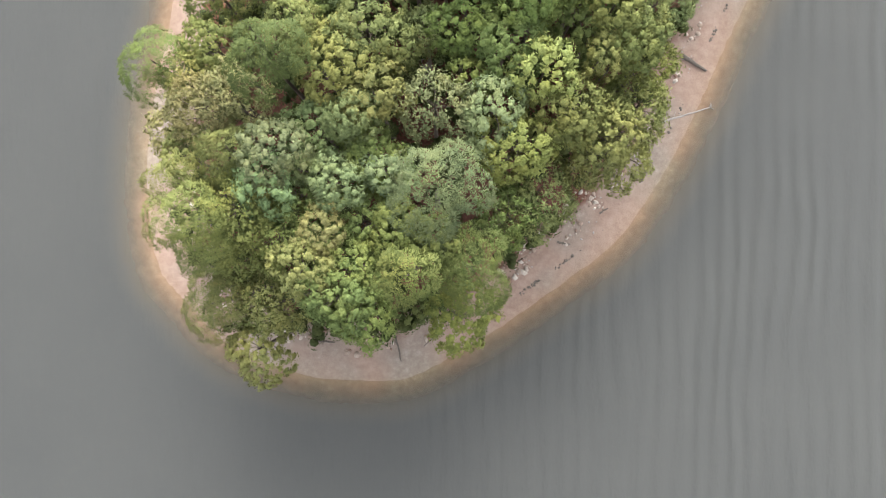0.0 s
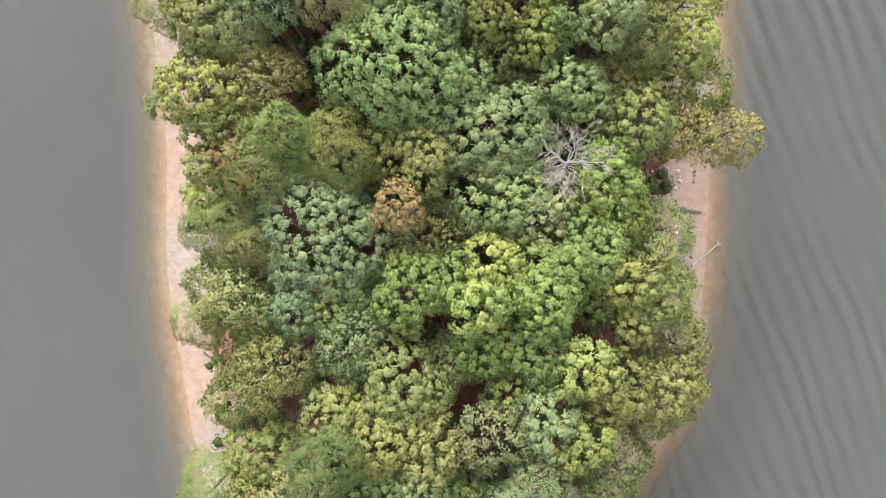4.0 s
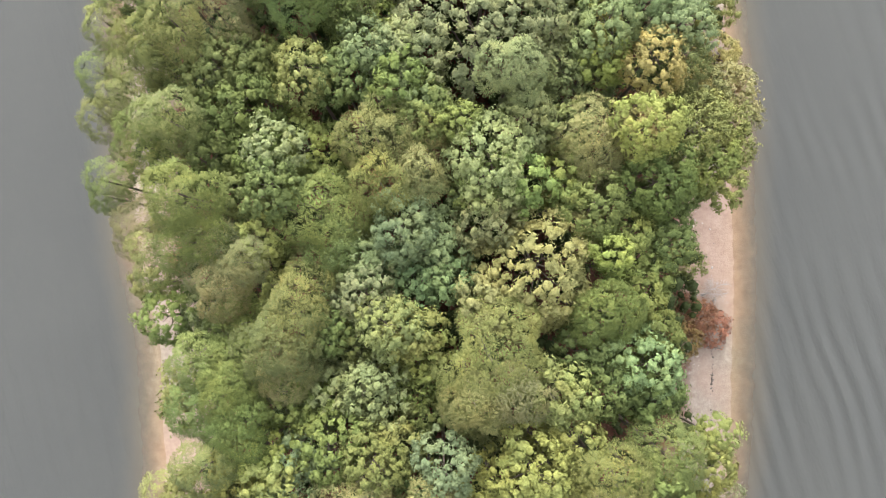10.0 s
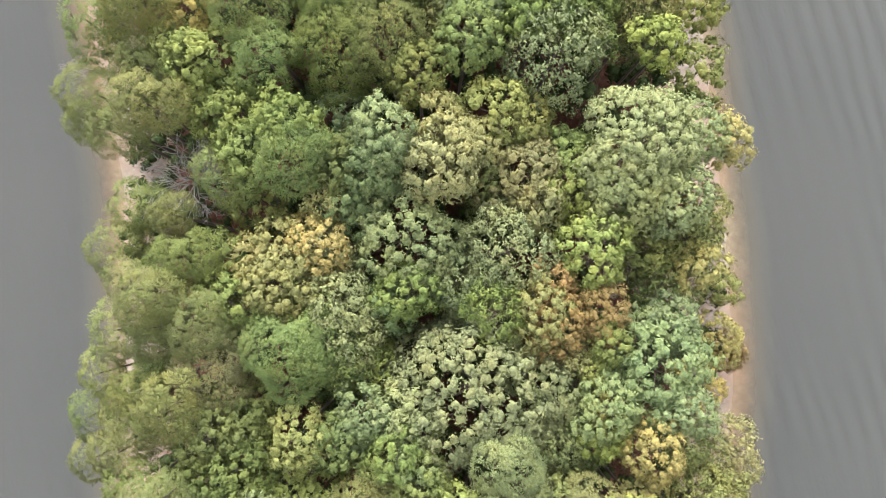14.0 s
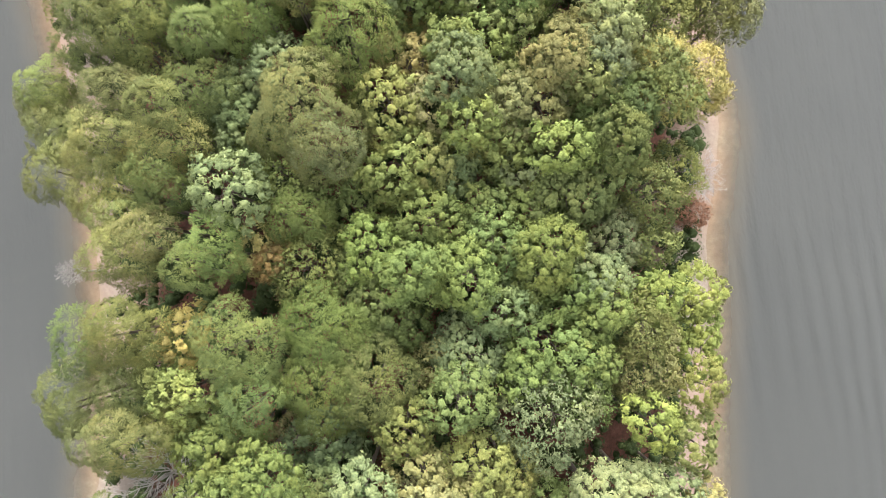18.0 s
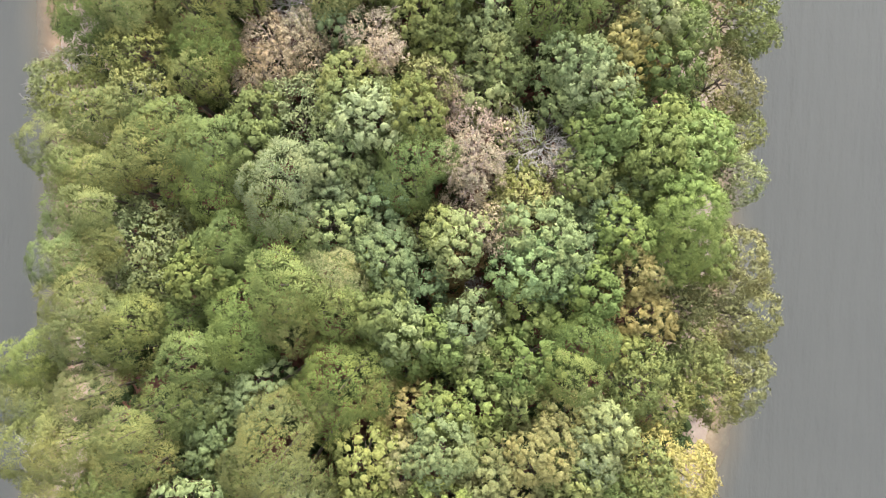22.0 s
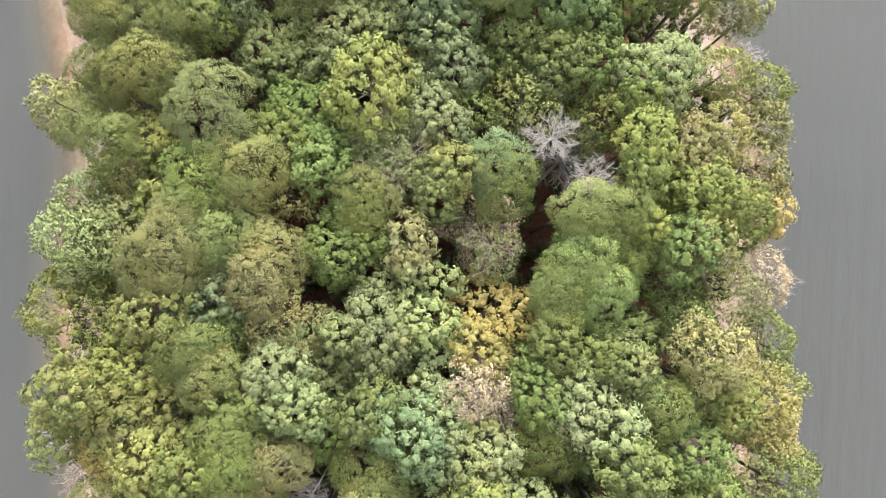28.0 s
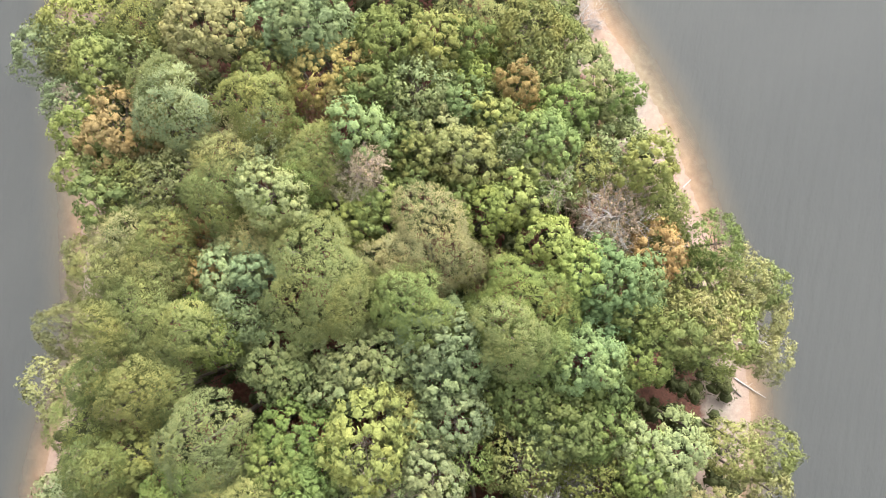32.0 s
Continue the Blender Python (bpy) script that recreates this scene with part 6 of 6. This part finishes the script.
# the largest crowns
tree("oak", 16.7, 68.5, 25.6, 5.71, "S")
tree("oak", 11.7, 68.3, 24.2, 2.14, "S")
tree("oak", 20.9, 67.3, 23.6, 2.54, "S")
tree("oak", 14.4, 79.6, 24.6, 4.00, "S")
tree("oak", 11.6, 82.2, 22.8, 1.68, "B")
tree("oak", 16.0, 52.7, 24.4, 4.15, "T")
tree("oak", 27.9, 67.6, 25.0, 3.10, "B")
tree("pine", 13.2, 96.1, 25.2, 2.80, "G")
tree("pine", 12.7, 92.8, 25.0, 3.08, "G")
tree("pine", 15.9, 92.5, 25.0, 2.81, "O")
tree("oak", 2.1, 34.9, 25.0, 5.22, "E")
tree("oak", 5.4, 32.5, 22.5, 2.03, "E")

# ---- undergrowth: a low storey of saplings and shrubs under the tall crowns, its tint darkened for the shade there, open at the clearings ----
CLEARINGS = [(-3.6, 12.4), (-2.5, 10.1), (4.0, 5.7), (-17.2, 13.5), (-3.2, 10.2), (-2.8, 4.7), (12.2, 21.4), (0.3, 71.5), (29.5, 75.3), (15.9, 107.8), (18.5, 94.2), (25.0, 94.0), (16.0, 97.4), (23.1, 104.4), (28.2, 130.6), (25.2, 134.3), (12.0, 113.8), (5.0, 146.1), (34.2, 132.2), (9.0, 122.6), (23.4, 125.9), (3.9, 126.8), (3.9, 161.7), (7.0, 162.4), (13.7, 156.9), (19.2, 153.4), (26.4, 163.4), (27.1, 160.6), (6.1, 160.5), (15.8, 156.3), (-1.3, 181.9), (10.7, 162.3), (18.5, 177.2), (18.8, 164.1), (26.9, 160.7)]


def bare(x, y):
    """Width of the open beach there."""
    if x < 4 + y * 0.1:
        return 4.4 if y < 68 else 2.0
    return 5.4 if y < 62 else 4.2 if y > 183 else 2.4


def undergrowth(name, seed, lo, hi, spacing, tint, label):
    """Everything low and leafy between two lines across the island: bushy saplings on thin stems."""
    rng = np.random.default_rng(seed)
    V, F, base = [], [], 0
    stems = []
    for y0 in np.arange(lo, hi, spacing):
        for x0 in np.arange(-31, 53, spacing):
            x, y = x0 + rng.uniform(-1, 1) * spacing * 0.45, y0 + rng.uniform(-1, 1) * spacing * 0.45
            d = inland_of([(x, y)])[0]
            if d < bare(x, y) or min(math.hypot(x - a, y - b) for a, b in CLEARINGS) < 1.5:
                continue
            top = (2.5 + 5.0 * min(1.0, d / 12)) * rng.uniform(0.75, 1.25)
            R = rng.uniform(1.2, 1.9)
            cl = [(a + x, b + y, c + top, r) for a, b, c, r in dome_clumps(int(rng.integers(1 << 30)), R, R, 0.7, 6, 0.3, 0.0)]
            v, f = leafy(rng, cl, 0.16, 7.0, core=0.75)
            V.append(v)
            F.append(f + base)
            base += len(v)
            z = land_z(x, y) - 0.1
            sv = np.array([(x + 0.05 * math.cos(k * 2.09), y + 0.05 * math.sin(k * 2.09), q) for q in (z, top - 0.8) for k in range(3)])
            V.append(sv)
            F.append(np.array([(k, (k + 1) % 3, 3 + k) for k in range(3)] + [((k + 1) % 3, 3 + (k + 1) % 3, 3 + k) for k in range(3)]) + base)
            base += 6
    ob = new(name, tri_mesh(name, np.concatenate(V), np.concatenate(F), LEAF))
    ob.color = tint
    return tagged(ob, label, "undergrowth", kind="stuff")


# tints well below the crowns' greens: shade between the crowns, put into the leaf colour
for k, (lo, hi, tint) in enumerate(((-10, 35, (0.075, 0.092, 0.034, 1)), (35, 75, (0.065, 0.085, 0.032, 1)), (75, 115, (0.06, 0.085, 0.032, 1)), (115, 155, (0.07, 0.086, 0.033, 1)), (155, 215, (0.07, 0.08, 0.032, 1)))):
    undergrowth("undergrowth", 90 + k, lo, hi, 2.3, tint, "dense green saplings and shrubs, tinted darker for the shade under the tall trees")

# ---- driftwood and debris on the shore ----
debris = random.Random(12)


def fallen_log(ax, ay, bx, by, girth, wood, label, stubs=3, root=False):
    """A fallen trunk lying from a to b, tapered, slightly bowed, with broken branch stubs and, if asked, a root plate."""
    def rest(x, y):
        return max(land_z(x, y), -0.05) + girth * 0.6
    base = Vector((ax, ay, rest(ax, ay)))
    end = Vector((bx, by, rest(bx, by)))
    thing = new("fallen_log")
    thing.location = base
    path = [p - base for p in wander(debris, base, end, 7, 0.05)]
    v, f = tube(path, [girth * (1.15 - 0.09 * i) for i in range(8)], 9)
    body = new("stem", mesh_of("stem", v, f, wood))
    body.parent = thing
    ln = (end - base).length
    for i in range(stubs):
        p = path[2 + i % 5]
        a = debris.uniform(0, 6.28)
        e = p + Vector((math.cos(a), math.sin(a), debris.uniform(0.1, 0.5))) * debris.uniform(0.08, 0.2) * ln
        v, f = tube(wander(debris, p, e, 3, 0.04), [girth * 0.4, girth * 0.32, girth * 0.24, girth * 0.12], 5)
        b = new("branch_stub", mesh_of("branch_stub", v, f, wood))
        b.parent = thing
    if root:
        pieces = []
        for i in range(9):
            a = i * 0.7
            way = (path[-1] - path[-2]).normalized()
            side = way.orthogonal().normalized()
            out = (Matrix.Rotation(a, 3, way) @ side) * debris.uniform(0.25, 0.5) + way * debris.uniform(0.05, 0.3)
            pieces.append(tube([path[-1], path[-1] + out * 0.5, path[-1] + out], [girth * 0.5, girth * 0.3, girth * 0.1], 5))
        v, f = gather(pieces)
        r = new("root_plate", mesh_of("root_plate", v, f, wood))
        r.parent = thing
    return tagged(thing, label, "log", "driftwood along the shore")


DARK = "dark waterlogged log lying on the sandy shore"
PALE = "pale bleached log lying across the beach"
fallen_log(22.6, 18.7, 25.0, 17.4, 0.2, DRIFT, "thick dark stump of a log at the waterline", 2)
fallen_log(20.6, 12.3, 25.5, 13.9, 0.1, GREYWOOD, "long pale log reaching out into the water", 2, True)
fallen_log(18.6, 10.9, 18.5, 7.3, 0.08, GREYWOOD, PALE, 4)
fallen_log(16.2, 7.2, 17.1, 5.7, 0.1, DRIFT, DARK, 1)
fallen_log(10.8, 0.7, 12.1, 0.5, 0.1, DRIFT, DARK, 3)
fallen_log(-4.6, -8.4, -4.0, -11.0, 0.09, DRIFT, DARK, 2)
fallen_log(-0.3, -8.1, -1.8, -9.5, 0.07, DRIFT, DARK, 2)
fallen_log(14.9, 3.5, 15.7, 4.0, 0.09, DRIFT, DARK, 0)
fallen_log(-12.2, -9.1, -10.4, -9.2, 0.11, DRIFT, DARK, 3)
fallen_log(32.4, 40.2, 33.6, 39.6, 0.07, DRIFT, DARK, 3)
fallen_log(41.5, 72.3, 43.2, 72.5, 0.07, DRIFT, DARK, 2)
fallen_log(42.6, 173.5, 45.6, 171.6, 0.12, DRIFT, DARK, 2)
fallen_log(44.6, 173.2, 48.0, 172.0, 0.08, GREYWOOD, "pale bleached log reaching out into the water", 4)
fallen_log(36.1, 190.1, 36.7, 191.1, 0.08, GREYWOOD, PALE, 3)
fallen_log(22.0, 203.0, 23.3, 205.8, 0.1, GREYWOOD, PALE, 4)
fallen_log(42.9, 70.7, 44.1, 70.5, 0.05, DRIFT, DARK, 1)
fallen_log(-14.2, 76.6, -12.0, 76.4, 0.1, DRIFT, DARK, 2)
fallen_log(-24.3, 21.5, -23.8, 20.8, 0.12, DRIFT, DARK, 1)
fallen_log(-1.2, 124.0, -3.4, 124.6, 0.12, DRIFT, DARK, 2)
fallen_log(-7.5, 121.8, -10.6, 122.1, 0.12, DRIFT, DARK, 2)


def snag(x, y, top, R, lean, way):
    t = tree("bare", x, y, top, R, "S", lean, way)
    return tagged(t, "bleached dead snag leaning out over the shore", "tree")


snag(22.0, 203.0, 2.6, 2.1, 1.2, 40)
snag(44.5, 176.5, 2.4, 1.5, 1.9, 20)
snag(-13.2, 135.4, 2.6, 1.9, 3.2, 170)
snag(-21.0, 1.9, 4.0, 1.1, 0.3, 200)
snag(-3.0, 15.6, 6.0, 1.3, 0.2, 0)
snag(33.2, 45.0, 2.2, 1.1, 1.0, 20)
snag(-11.0, 103.2, 3.0, 1.1, 1.9, 180)


def scatter(name, label, category, mat, seed, count, lo, hi, side, near, far, small, big, flat):
    """Loose lumps strewn along the shore between two lines across the island, near to far metres from the waterline."""
    rng = np.random.default_rng(seed)
    V, F, base, made = [], [], 0, 0
    while made < count:
        p = np.c_[rng.uniform(-30, 50, 400), rng.uniform(lo, hi, 400)]
        d = inland_of(p)
        mid = 4 + p[:, 1] * 0.1
        ok = (d > near) & (d < far) & ((p[:, 0] > mid) == (side > 0))
        for (x, y), dd in zip(p[ok], d[ok]):
            if noise.noise((x * 0.45, y * 0.45, seed * 3.0)) < 0.08:
                continue
            s = small + (big - small) * rng.random() ** 2
            v = ICO_V * rng.uniform(0.6, 1.25, (len(ICO_V), 1)) * s * [1.3, 1.0, flat]
            a = rng.uniform(0, 6.28)
            v = v @ np.array([[math.cos(a), -math.sin(a), 0], [math.sin(a), math.cos(a), 0], [0, 0, 1]])
            V.append(v + [x, y, land_z(x, y) + s * flat * 0.3])
            F.append(ICO_F + base)
            base += len(v)
            made += 1
            if made >= count:
                break
    ob = new(name, tri_mesh(name, np.concatenate(V), np.concatenate(F), mat))
    return tagged(ob, label, category, kind="stuff")


def clay():
    m, nt, bsdf, _ = material("pale_clay")
    geo = nt.nodes.new("ShaderNodeNewGeometry")
    c = ramp(nt, geo.outputs["Random Per Island"], (0.0, (0.27, 0.175, 0.14)), (0.45, (0.4, 0.32, 0.27)), (1.0, (0.58, 0.53, 0.48)))
    c = mixed(nt, 1.0, c, ramp(nt, noise_at(nt, 9.0, 4.0), (0.3, (0.75, 0.72, 0.7)), (0.7, (1.1, 1.1, 1.1))), "MULTIPLY")
    nt.links.new(c, bsdf.inputs["Base Color"])
    bsdf.inputs["Roughness"].default_value = 0.95
    return m


CLAY = clay()
scatter("clay_lumps", "pale crumbling clay and stones below the bank", "stones", CLAY, 1, 420, -12, 24, 1, 3.0, 6.4, 0.05, 0.32, 0.45)
scatter("clay_lumps", "pinkish crumbling clay at the foot of the bank", "stones", CLAY, 2, 320, -12, 10, -1, 2.6, 6.0, 0.08, 0.4, 0.5)
scatter("clay_lumps", "pale stones and clods on the beach", "stones", CLAY, 3, 110, 24, 110, 1, 2.8, 5.5, 0.05, 0.18, 0.5)
scatter("clay_lumps", "pinkish clods along the western beach", "stones", CLAY, 4, 200, 10, 100, -1, 1.5, 4.0, 0.05, 0.2, 0.5)
scatter("wrack_line", "dark twigs and bark washed up in a line", "driftwood", DRIFT, 5, 170, -11, 30, 1, 1.5, 1.8, 0.05, 0.16, 0.25)
scatter("wrack_line", "dark twigs and bark washed up in a line", "driftwood", DRIFT, 6, 120, 30, 75, 1, 1.9, 2.15, 0.05, 0.14, 0.25)
scatter("twig_litter", "grey twigs and bark scraps on the sand", "driftwood", GREYWOOD, 7, 160, -11, 60, 1, 2.2, 5.0, 0.04, 0.12, 0.3)

# out of the camera's sight: the island's northern end, closed with plain wood
back = random.Random(21)
for row in range(202, 238, 5):
    for col in range(-30, 40, 5):
        x, y = col + back.uniform(-2, 2), row + back.uniform(-2, 2)
        if inland_of([(x, y)])[0] > 3 and (y > 204 or x < -20):
            tree(back.choice(("oak", "pine", "feathery")), x, y, back.uniform(13, 18), back.uniform(1.8, 3), back.choice("GDOT"))
